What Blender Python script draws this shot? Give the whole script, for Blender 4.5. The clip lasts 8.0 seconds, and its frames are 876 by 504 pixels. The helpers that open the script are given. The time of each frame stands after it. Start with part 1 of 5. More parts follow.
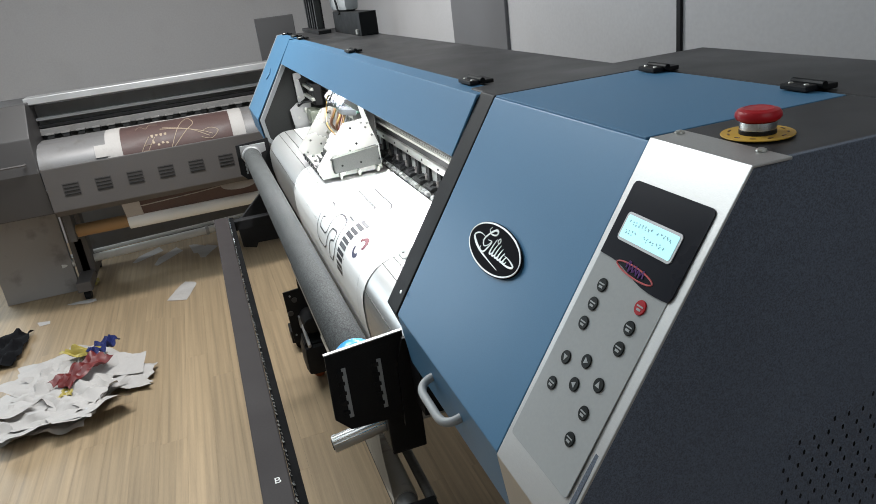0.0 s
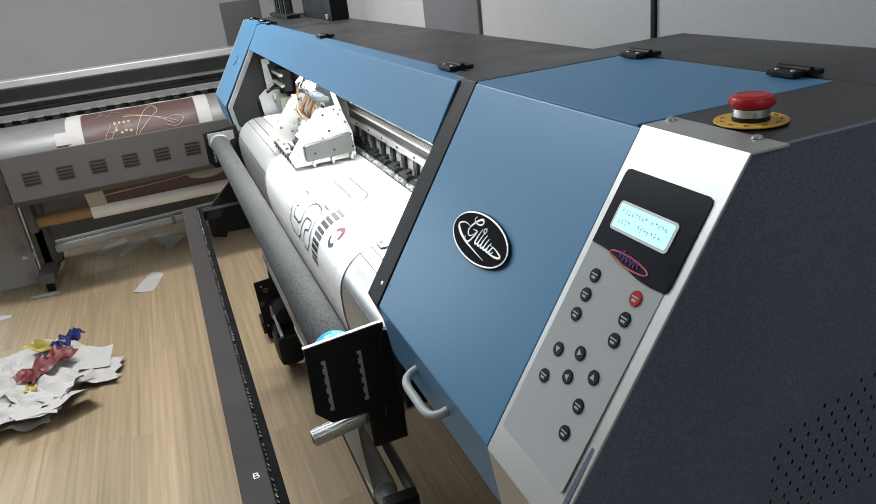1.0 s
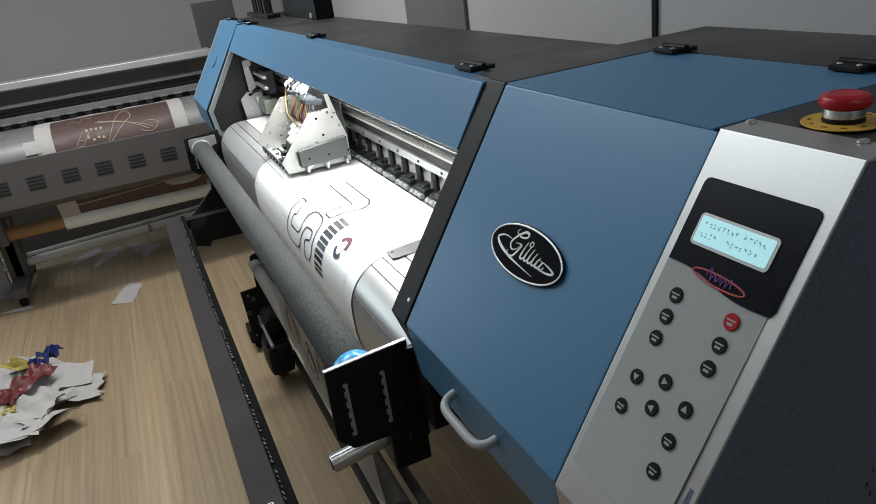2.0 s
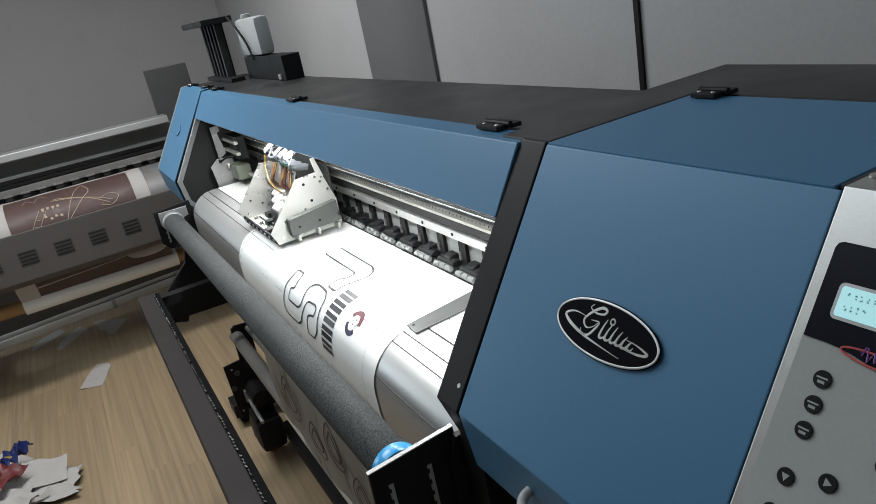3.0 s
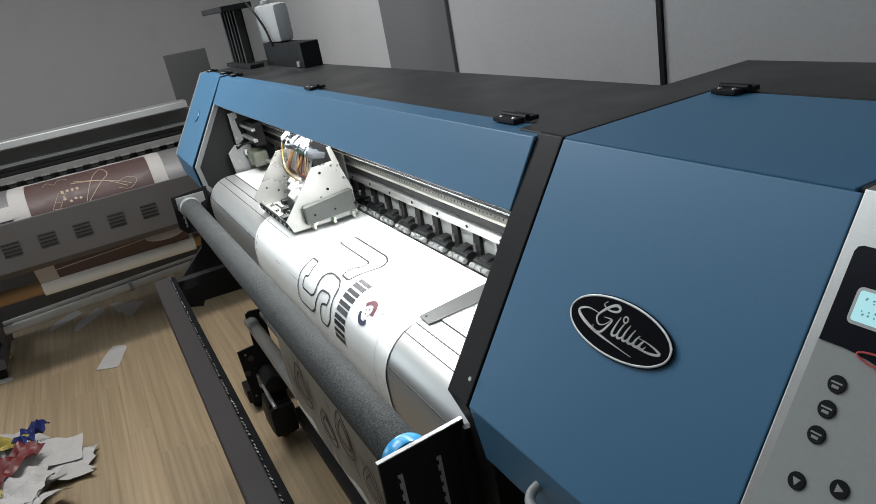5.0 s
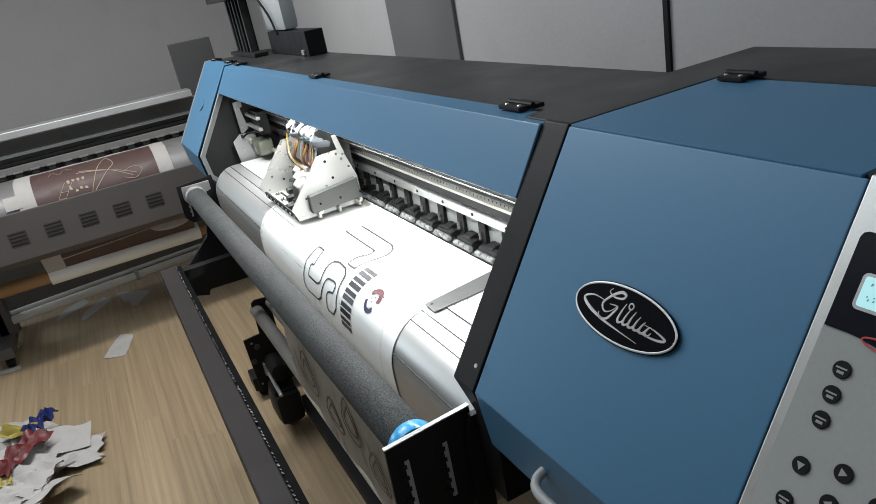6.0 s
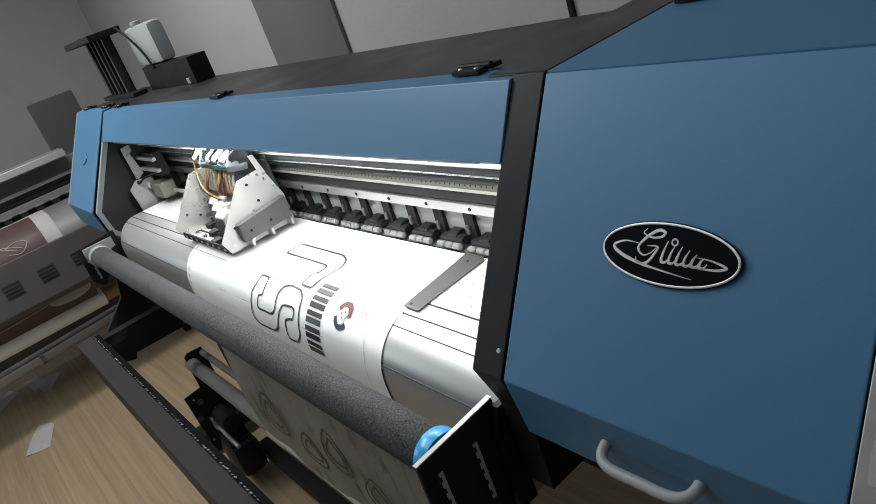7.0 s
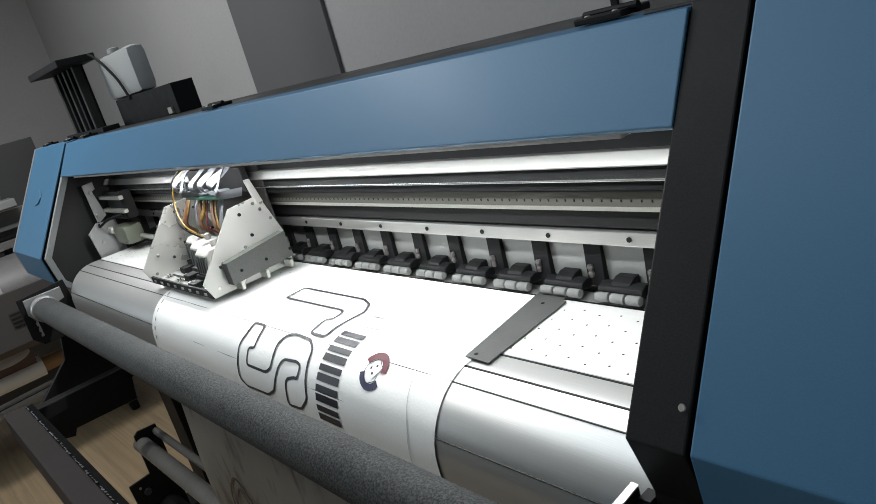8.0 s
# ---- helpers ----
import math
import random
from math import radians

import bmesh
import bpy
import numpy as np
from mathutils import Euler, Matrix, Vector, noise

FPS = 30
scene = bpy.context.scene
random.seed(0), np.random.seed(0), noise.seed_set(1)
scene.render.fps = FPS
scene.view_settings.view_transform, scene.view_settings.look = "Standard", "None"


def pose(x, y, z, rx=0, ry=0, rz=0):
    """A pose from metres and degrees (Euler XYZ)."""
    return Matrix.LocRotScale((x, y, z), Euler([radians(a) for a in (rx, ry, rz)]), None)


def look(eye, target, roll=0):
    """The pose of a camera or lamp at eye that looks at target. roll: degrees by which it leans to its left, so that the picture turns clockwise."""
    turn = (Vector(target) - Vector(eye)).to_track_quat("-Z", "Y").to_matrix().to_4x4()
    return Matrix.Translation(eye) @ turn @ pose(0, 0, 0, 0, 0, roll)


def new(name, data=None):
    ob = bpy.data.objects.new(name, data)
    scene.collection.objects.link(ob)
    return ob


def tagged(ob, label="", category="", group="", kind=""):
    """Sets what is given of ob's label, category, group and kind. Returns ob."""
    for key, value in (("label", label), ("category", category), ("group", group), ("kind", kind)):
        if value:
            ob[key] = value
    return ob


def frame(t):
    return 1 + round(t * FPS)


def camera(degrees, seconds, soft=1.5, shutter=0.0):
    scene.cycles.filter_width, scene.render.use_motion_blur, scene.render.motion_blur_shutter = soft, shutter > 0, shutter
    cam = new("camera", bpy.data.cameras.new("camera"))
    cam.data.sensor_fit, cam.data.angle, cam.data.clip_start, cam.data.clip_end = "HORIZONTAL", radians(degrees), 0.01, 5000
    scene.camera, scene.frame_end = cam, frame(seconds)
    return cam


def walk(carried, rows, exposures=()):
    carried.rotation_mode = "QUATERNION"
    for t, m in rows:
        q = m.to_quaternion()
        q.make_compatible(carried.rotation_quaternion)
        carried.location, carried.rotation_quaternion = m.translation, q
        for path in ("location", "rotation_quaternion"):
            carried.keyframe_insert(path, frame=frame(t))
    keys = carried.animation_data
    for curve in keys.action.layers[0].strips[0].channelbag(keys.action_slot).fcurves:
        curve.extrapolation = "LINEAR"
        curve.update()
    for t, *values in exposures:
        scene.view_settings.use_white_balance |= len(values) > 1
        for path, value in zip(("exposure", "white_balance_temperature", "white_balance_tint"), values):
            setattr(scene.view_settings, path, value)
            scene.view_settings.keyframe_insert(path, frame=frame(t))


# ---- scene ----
cam = camera(63.6, 8.0, soft=0.9)
PATH = [
    (0, (0.88, -0.369, 1.514), (-0.904, 0.167, 0.787), -7.3),
    (0.5, (0.871, -0.372, 1.512), (-0.899, 0.175, 0.758), -6.7),
    (1, (0.857, -0.38, 1.513), (-0.885, 0.23, 0.742), -6.9),
    (1.2, (0.851, -0.384, 1.514), (-0.886, 0.216, 0.725), -7.3),
    (2.3, (0.717, -0.44, 1.525), (-0.982, 0.302, 0.774), -8.2),
    (2.5, (0.68, -0.451, 1.535), (-1.018, 0.337, 0.831), -8.8),
    (3, (0.645, -0.469, 1.545), (-1.043, 0.342, 0.844), -11.4),
    (3.5, (0.647, -0.474, 1.547), (-1.026, 0.326, 0.798), -10.5),
    (4, (0.647, -0.476, 1.548), (-1.053, 0.281, 0.815), -10.9),
    (4.5, (0.643, -0.466, 1.548), (-1.058, 0.307, 0.834), -10.6),
    (6, (0.646, -0.469, 1.548), (-1.054, 0.275, 0.8), -11.0),
    (6.5, (0.615, -0.483, 1.54), (-1.013, 0.396, 0.78), -14.0),
    (7, (0.532, -0.527, 1.518), (-1.029, 0.443, 0.729), -19.9),
    (7.5, (0.419, -0.543, 1.498), (-1.147, 0.465, 0.769), -17.3),
    (8, (0.243, -0.52, 1.388), (-1.269, 0.648, 0.798), -15.6),
]
walk(cam, [(t, look(eye, target, roll)) for t, eye, target, roll in PATH], exposures=[(0, 0.71), (0.5, 0.74), (1.0, 0.82), (1.2, 0.78), (2.3, -0.01), (2.5, -0.04), (3, 0.1), (3.5, 0.26), (4, 0.3), (4.5, 0.13), (6, 0.28), (6.5, 0.3), (7, 0.0), (7.5, -0.27), (8, -0.3)])

# ---- world and light ----
world = bpy.data.worlds.new("world")
scene.world = world
world.use_nodes = True
world.node_tree.nodes["Background"].inputs[0].default_value = (0.5, 0.55, 0.62, 1)
world.node_tree.nodes["Background"].inputs[1].default_value = 0.085
scene.view_settings.exposure = 0.0


def area_lamp(name, place, target, size_x, size_y, watts, colour):
    data = bpy.data.lights.new(name, "AREA")
    data.shape, data.size, data.size_y, data.energy, data.color = "RECTANGLE", size_x, size_y, watts, colour
    ob = new(name, data)
    ob.matrix_world = look(place, target)
    return ob


# Ceiling tubes of the workshop, an added unseen window in the far wall, and the white strip of diodes under the
# printer's lid.
area_lamp("ceiling_tube_light", (-1.15, -0.9, 2.70), (-1.15, -0.9, 0), 1.9, 1.3, 23, (0.80, 0.92, 1.0))
area_lamp("ceiling_tube_light", (2.3, 0.1, 2.70), (2.3, 0.1, 0), 0.2, 1.2, 10, (0.86, 0.94, 1.0))
area_lamp("ceiling_tube_light", (-2.25, -0.65, 2.70), (-2.25, -0.65, 0), 0.3, 1.2, 40, (0.97, 0.96, 0.94))
# Stands in for the bright area that the blue covers reflect.
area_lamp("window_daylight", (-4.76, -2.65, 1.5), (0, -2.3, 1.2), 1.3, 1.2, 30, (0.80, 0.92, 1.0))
area_lamp("lid_strip_light", (-0.84, -0.034, 1.263), (-0.84, -0.045, 1.0), 1.48, 0.012, 6.8, (0.97, 0.99, 1.0))


# ---- materials ----
def mat(name, colour, rough=0.5, metal=0.0, vary=0.12, scale=6.0, grain=0.0, grain_scale=300.0, stretch=(1, 1, 1), coat=0.0, emit=0.0, dirt=0.0, dirt_colour=(0.1, 0.08, 0.06), rough_vary=0.1, spec=0.5, bump_by=0.25):
    m = bpy.data.materials.new(name)
    m.use_nodes = True
    nt = m.node_tree
    b = nt.nodes["Principled BSDF"]
    b.inputs["Roughness"].default_value, b.inputs["Metallic"].default_value = rough, metal
    b.inputs["Specular IOR Level"].default_value = spec
    b.inputs["Coat Weight"].default_value = coat
    b.inputs["Coat Roughness"].default_value = 0.28
    tc, mp = nt.nodes.new("ShaderNodeTexCoord"), nt.nodes.new("ShaderNodeMapping")
    mp.inputs["Scale"].default_value = stretch
    nt.links.new(tc.outputs["Object"], mp.inputs["Vector"])

    def noise_node(sc, detail=4.0):
        n = nt.nodes.new("ShaderNodeTexNoise")
        n.inputs["Scale"].default_value, n.inputs["Detail"].default_value = sc, detail
        nt.links.new(mp.outputs["Vector"], n.inputs["Vector"])
        return n

    def ramp(src, lo, hi, a, c):
        r = nt.nodes.new("ShaderNodeMapRange")
        for k, v in zip(("From Min", "From Max", "To Min", "To Max"), (lo, hi, a, c)):
            r.inputs[k].default_value = v
        nt.links.new(src, r.inputs["Value"])
        return r.outputs["Result"]

    big, fine = noise_node(scale), noise_node(grain_scale, 2.0)
    mix = nt.nodes.new("ShaderNodeMix")
    mix.data_type, mix.blend_type = "RGBA", "MIX"
    mix.inputs["A"].default_value = (*[c * (1 - vary) for c in colour], 1)
    mix.inputs["B"].default_value = (*[min(1, c * (1 + vary)) for c in colour], 1)
    nt.links.new(big.outputs["Fac"], mix.inputs["Factor"])
    colour_out = mix.outputs["Result"]
    if grain:
        g = nt.nodes.new("ShaderNodeMix")
        g.data_type, g.blend_type = "RGBA", "MULTIPLY"
        g.inputs["Factor"].default_value = 1.0
        v = ramp(fine.outputs["Fac"], 0.3, 0.7, 1 - grain, 1 + grain)
        nt.links.new(colour_out, g.inputs["A"])
        nt.links.new(v, g.inputs["B"])
        colour_out = g.outputs["Result"]
    if dirt:
        d = nt.nodes.new("ShaderNodeMix")
        d.data_type = "RGBA"
        spots = noise_node(scale * 3.1, 8.0)
        nt.links.new(ramp(spots.outputs["Fac"], 0.56, 0.75, 0, dirt), d.inputs["Factor"])
        nt.links.new(colour_out, d.inputs["A"])
        d.inputs["B"].default_value = (*dirt_colour, 1)
        colour_out = d.outputs["Result"]
    nt.links.new(colour_out, b.inputs["Base Color"])
    nt.links.new(ramp(big.outputs["Fac"], 0.3, 0.7, max(0.02, rough - rough_vary), min(1, rough + rough_vary)), b.inputs["Roughness"])
    bump = nt.nodes.new("ShaderNodeBump")
    bump.inputs["Strength"].default_value, bump.inputs["Distance"].default_value = bump_by, 0.0006
    nt.links.new(fine.outputs["Fac"], bump.inputs["Height"])
    nt.links.new(bump.outputs["Normal"], b.inputs["Normal"])
    if emit:
        b.inputs["Emission Color"].default_value, b.inputs["Emission Strength"].default_value = (*colour, 1), emit
    return m


BLUE = mat("blue_powder_coat", (0.054, 0.160, 0.280), 0.50, 0.1, 0.07, 2.2, 0.04, 900, coat=0.12, rough_vary=0.04, spec=0.36, bump_by=0.1)
BLACK = mat("black_powder_coat", (0.0105, 0.0104, 0.011), 0.55, 0, 0.2, 5, 0.25, 700, spec=0.2, bump_by=0.15)
BLACK_SIDE = mat("black_textured_sheet", (0.075, 0.090, 0.120), 0.5, 0, 0.2, 6, 0.4, 700)
DARK = mat("dark_grey_sheet", (0.022, 0.023, 0.021), 0.6, 0, 0.15, 4, 0.1)
SILVER = mat("brushed_silver_plate", (0.52, 0.515, 0.50), 0.42, 0.85, 0.04, 3, 0.05, 260, (1, 12, 12), rough_vary=0.04, bump_by=0.08)
ALU = mat("satin_aluminium", (0.44, 0.44, 0.43), 0.38, 0.66, 0.05, 4, 0.04, 200, (0.1, 8, 8), rough_vary=0.04, bump_by=0.08)
CHROME = mat("polished_rail_metal", (0.75, 0.76, 0.74), 0.2, 1.0, 0.05, 4, 0.05, 150, (0.1, 8, 8), rough_vary=0.05, bump_by=0.02)
STEEL = mat("galvanised_steel", (0.50, 0.50, 0.46), 0.32, 0.7, 0.06, 5, 0.04, rough_vary=0.03, bump_by=0.05)
GREY = mat("mid_grey_plastic", (0.30, 0.31, 0.31), 0.5, 0, 0.06, 5, 0.04)
KEYPAD = mat("light_grey_keypad_film", (0.36, 0.37, 0.365), 0.16, 0, 0.03, 8, 0.02, rough_vary=0.03, bump_by=0.01)
PANEL_BLACK = mat("glossy_black_film", (0.006, 0.007, 0.012), 0.3, 0, 0.1, 6, rough_vary=0.03, spec=0.12, bump_by=0.0)
BADGE_BLACK = mat("black_enamel", (0.006, 0.006, 0.008), 0.6, 0, 0.1, 6, spec=0.02)
BUTTON = mat("black_button", (0.016, 0.018, 0.017), 0.35, 0, 0.15, 40, spec=0.12)
RED = mat("red_plastic", (0.36, 0.010, 0.016), 0.35, 0, 0.1, 20, spec=0.25)
YELLOW = mat("yellow_label", (0.52, 0.31, 0.045), 0.5, 0, 0.12, 30, spec=0.25)
LCD = mat("lit_display", (0.46, 0.82, 0.86), 0.3, 0, 0.03, 8, emit=0.38)
LCD_INK = mat("display_dots", (0.22, 0.46, 0.54), 0.5)
WHITE = mat("white_plastic", (0.72, 0.72, 0.70), 0.45, 0, 0.05, 20)
PAPER = mat("white_transfer_paper", (0.80, 0.80, 0.78), 0.65, 0, 0.03, 5, 0.02)
PAPER_OLD = mat("creased_waste_paper", (0.41, 0.39, 0.375), 0.75, 0, 0.1, 9, 0.04, dirt=0.15)
INK = mat("black_print_ink", (0.02, 0.02, 0.025), 0.5)
INK_GREY = mat("faint_grey_print", (0.5, 0.5, 0.51), 0.6)
INK_RED = mat("dark_red_print", (0.09, 0.012, 0.022), 0.6)
INK_BLUE = mat("dark_blue_print", (0.02, 0.022, 0.06), 0.6)
FOAM = mat("grey_foam_sleeve", (0.033, 0.0355, 0.0352), 0.85, 0, 0.15, 10, 0.9, 400, bump_by=0.5)
CAP_BLUE = mat("blue_plastic_ring", (0.02, 0.30, 0.62), 0.3, 0, 0.08, 20)
RUBBER = mat("black_rubber", (0.0075, 0.008, 0.0085), 0.55, 0, 0.2, 20, spec=0.14)
ORANGE = mat("orange_rubber_wheel", (0.30, 0.07, 0.015), 0.5, 0, 0.2, 20)
RIBBON = mat("white_ribbon_cable", (0.13, 0.14, 0.155), 0.45, 0, 0.08, 40, spec=0.25)
BROWN = mat("brown_ink_hose", (0.105, 0.042, 0.016), 0.4, 0, 0.3, 30)
CABLE_YELLOW = mat("yellow_cable", (0.25, 0.15, 0.025), 0.45)
CABLE_RED = mat("red_cable", (0.12, 0.015, 0.015), 0.4)
GREEN = mat("green_circuit_board", (0.008, 0.06, 0.035), 0.4, 0, 0.2, 40)
WALL = mat("grey_painted_wall", (0.37, 0.365, 0.37), 0.8, 0, 0.06, 1.5, 0.03, 90, dirt=0.12, dirt_colour=(0.22, 0.21, 0.2))
WALL_DARK = mat("dark_grey_panel", (0.11, 0.11, 0.115), 0.7, 0, 0.08, 3)
B_GREY = mat("worn_dark_grey_housing", (0.088, 0.081, 0.079), 0.55, 0, 0.1, 4, 0.05, dirt=0.25)
B_LIGHT = mat("light_grey_metal_strip", (0.40, 0.40, 0.40), 0.35, 0.5, 0.06, 4)
B_CASE = mat("grey_end_housing", (0.050, 0.047, 0.047), 0.5, 0, 0.08, 4)
MAROON = mat("maroon_brown_print", (0.075, 0.042, 0.038), 0.6, 0, 0.25, 7, 0.1, 60, (1, 2, 5))
TAN = mat("tan_print_line", (0.34, 0.265, 0.19), 0.6)
PRINTED = mat("dull_brown_and_white_print", (0.40, 0.375, 0.33), 0.7, 0, 0.3, 4.5, 0.03, 300, (2.2, 1, 0.8), dirt=0.75, dirt_colour=(0.09, 0.07, 0.055))
CARD = mat("brown_cardboard_core", (0.33, 0.19, 0.08), 0.7, 0, 0.15, 10)
PINCH_GREY = mat("grey_rubber_roller", (0.17, 0.175, 0.17), 0.6, 0, 0.1, 20, spec=0.2)
CHANNEL = mat("matt_black_channel", (0.0055, 0.0055, 0.006), 0.7, 0, 0.2, 20, spec=0.05)
BED = mat("pale_anodised_bed", (0.66, 0.66, 0.64), 0.45, 0.2, 0.05, 4, 0.03, 200, (0.1, 8, 8))
TUBE_GREY = mat("dull_grey_tube", (0.15, 0.145, 0.135), 0.5, 0.2, 0.25, 5, 0.1, 60, (2, 1, 1))
RIM = mat("silver_rim", (0.62, 0.62, 0.60), 0.35, 0.8, 0.05, 8)
TOP_BLACK = mat("black_top_sheet", (0.010, 0.010, 0.011), 0.45, 0, 0.2, 5, 0.3, 700, spec=0.55, bump_by=0.15)
B_BACK = mat("grey_inner_sheet", (0.19, 0.185, 0.18), 0.5, 0.2, 0.15, 5, dirt=0.3)
RAIL = mat("bright_rail_metal", (0.27, 0.27, 0.26), 0.42, 0.8, 0.05, 4, 0.0, 150, (0.1, 8, 8), rough_vary=0.03, bump_by=0.0)
HEAD = mat("milky_white_plastic", (0.34, 0.33, 0.31), 0.5, 0, 0.1, 30)
PINCH_BAR = mat("brushed_steel_bar", (0.50, 0.50, 0.48), 0.3, 0.85, 0.06, 5, 0.06, 200, (0.1, 8, 8), rough_vary=0.05, bump_by=0.03)
STAINED = mat("stained_grey_panel", (0.33, 0.315, 0.305), 0.8, 0, 0.15, 2.5, dirt=0.5, dirt_colour=(0.06, 0.05, 0.045))
SCALE = mat("grey_scale_strip", (0.115, 0.113, 0.10), 0.45, 0.5, 0.1, 4)
REAR = mat("bright_grey_rear_plate", (0.24, 0.25, 0.245), 0.4, 0.3, 0.1, 6)
CLAMP = mat("dull_steel_strip", (0.085, 0.087, 0.083), 0.45, 0.3, 0.1, 12)
MILKY = mat("milky_greenish_plastic", (0.11, 0.12, 0.09), 0.35, 0, 0.15, 20)
SLAT = mat("dark_vent_slat", (0.020, 0.020, 0.020), 0.55, spec=0.25)
SENSOR = mat("charcoal_grey_plastic", (0.060, 0.064, 0.060), 0.5, 0, 0.12, 25, 0.1)
CARRIAGE_STEEL = mat("bright_bent_sheet_steel", (0.56, 0.56, 0.53), 0.32, 0.62, 0.12, 9, 0.0, rough_vary=0.12, bump_by=0.0)
CLOTH_BLACK = mat("black_cloth", (0.006, 0.006, 0.007), 0.9, 0, 0.3, 20, spec=0.1)
WRAP_BLUE = mat("dark_blue_wrapper", (0.012, 0.02, 0.11), 0.4, 0, 0.3, 30)
WRAP_RED = mat("dark_red_wrapper", (0.12, 0.012, 0.012), 0.45, 0, 0.4, 20)
WRAP_YELLOW = mat("yellow_wrapper", (0.34, 0.27, 0.06), 0.45, 0, 0.4, 20)


def floor_material():
    m = mat("pale_wood_floor", (0.320, 0.236, 0.143), 0.55, 0, 0.10, 2.0, 0.05, 60, (0.6, 9, 1), rough_vary=0.06)
    nt = m.node_tree
    b = nt.nodes["Principled BSDF"]
    old = b.inputs["Base Color"].links[0].from_socket
    tc, mp = nt.nodes.new("ShaderNodeTexCoord"), nt.nodes.new("ShaderNodeMapping")
    mp.inputs["Scale"].default_value = (0.8, 38, 1)
    nt.links.new(tc.outputs["Object"], mp.inputs["Vector"])
    n = nt.nodes.new("ShaderNodeTexNoise")
    n.inputs["Scale"].default_value, n.inputs["Detail"].default_value, n.inputs["Distortion"].default_value = 1.6, 6, 0.4
    nt.links.new(mp.outputs["Vector"], n.inputs["Vector"])
    r = nt.nodes.new("ShaderNodeMapRange")
    for k, v in zip(("From Min", "From Max", "To Min", "To Max"), (0.3, 0.68, 0.76, 1.10)):
        r.inputs[k].default_value = v
    nt.links.new(n.outputs["Fac"], r.inputs["Value"])
    x = nt.nodes.new("ShaderNodeMix")
    x.data_type, x.blend_type = "RGBA", "MULTIPLY"
    x.inputs["Factor"].default_value = 1
    nt.links.new(old, x.inputs["A"])
    nt.links.new(r.outputs["Result"], x.inputs["B"])
    # Each board takes its own stretch of grain and a slightly different tone.
    info, far, cut = nt.nodes.new("ShaderNodeObjectInfo"), nt.nodes.new("ShaderNodeMath"), nt.nodes.new("ShaderNodeCombineXYZ")
    far.operation, far.inputs[1].default_value = "MULTIPLY", 37.0
    nt.links.new(info.outputs["Random"], far.inputs[0])
    nt.links.new(far.outputs["Value"], cut.inputs["X"])
    nt.links.new(far.outputs["Value"], cut.inputs["Y"])
    for node in nt.nodes:
        if node.type == "MAPPING":
            nt.links.new(cut.outputs["Vector"], node.inputs["Location"])
    tone = nt.nodes.new("ShaderNodeMapRange")
    tone.inputs["To Min"].default_value, tone.inputs["To Max"].default_value = 0.93, 1.06
    nt.links.new(info.outputs["Random"], tone.inputs["Value"])
    y = nt.nodes.new("ShaderNodeMix")
    y.data_type, y.blend_type = "RGBA", "MULTIPLY"
    y.inputs["Factor"].default_value = 1
    nt.links.new(x.outputs["Result"], y.inputs["A"])
    nt.links.new(tone.outputs["Result"], y.inputs["B"])
    nt.links.new(y.outputs["Result"], b.inputs["Base Color"])
    return m


FLOOR = floor_material()


# ---- builders ----
def finish(name, bm, material, smooth=False):
    bmesh.ops.recalc_face_normals(bm, faces=bm.faces)
    me = bpy.data.meshes.new(name)
    bm.to_mesh(me)
    bm.free()
    me.materials.append(material)
    if smooth:
        for p in me.polygons:
            p.use_smooth = True
        me.set_sharp_from_angle(angle=radians(35))
    return me


def part(name, bm, material, parent, label="", smooth=False):
    ob = new(name, finish(name, bm, material, smooth))
    ob.parent = parent
    if label:
        tagged(ob, label)
    return ob


def thing(name, label, category, group="", place=(0, 0, 0)):
    ob = new(name)
    ob.location = place
    ob.empty_display_size = 0.05
    return tagged(ob, label, category, group)


def mesh_thing(name, bm, material, label, category, group="", kind="", smooth=False):
    return tagged(new(name, finish(name, bm, material, smooth)), label, category, group, kind)


def bevelled(bm, width, segments=2):
    if width:
        edges = [e for e in bm.edges if len(e.link_faces) == 2 and e.calc_face_angle(0) > 0.4]
        bmesh.ops.bevel(bm, geom=edges, offset=width, segments=segments, affect="EDGES", profile=0.6, clamp_overlap=True)
    return bm


def box(lo, hi, bevel=0.0, bm=None):
    bm2 = bmesh.new()
    c, s = [(a + b) / 2 for a, b in zip(lo, hi)], [abs(b - a) for a, b in zip(lo, hi)]
    bmesh.ops.create_cube(bm2, size=1, matrix=Matrix.Translation(c) @ Matrix.Diagonal((*s, 1)))
    return merged(bm, bevelled(bm2, bevel))


def merged(bm, other):
    """other alone, or other added to bm."""
    if bm is None:
        return other
    me = bpy.data.meshes.new("tmp")
    other.to_mesh(me)
    other.free()
    bm.from_mesh(me)
    bpy.data.meshes.remove(me)
    return bm


def prism(outline, axis, a, b, bevel=0.0, bm=None):
    """An outline of (u, v) pairs pushed along an axis from a to b: x takes (y, z), y takes (x, z), z takes (x, y)."""
    put = {"x": lambda u, v, w: (w, u, v), "y": lambda u, v, w: (u, w, v), "z": lambda u, v, w: (u, v, w)}[axis]
    bm2 = bmesh.new()
    lo = [bm2.verts.new(put(u, v, a)) for u, v in outline]
    hi = [bm2.verts.new(put(u, v, b)) for u, v in outline]
    bm2.faces.new(lo)
    bm2.faces.new(hi[::-1])
    for i in range(len(outline)):
        j = (i + 1) % len(outline)
        bm2.faces.new((lo[i], hi[i], hi[j], lo[j]))
    bmesh.ops.recalc_face_normals(bm2, faces=bm2.faces)
    return merged(bm, bevelled(bm2, bevel))


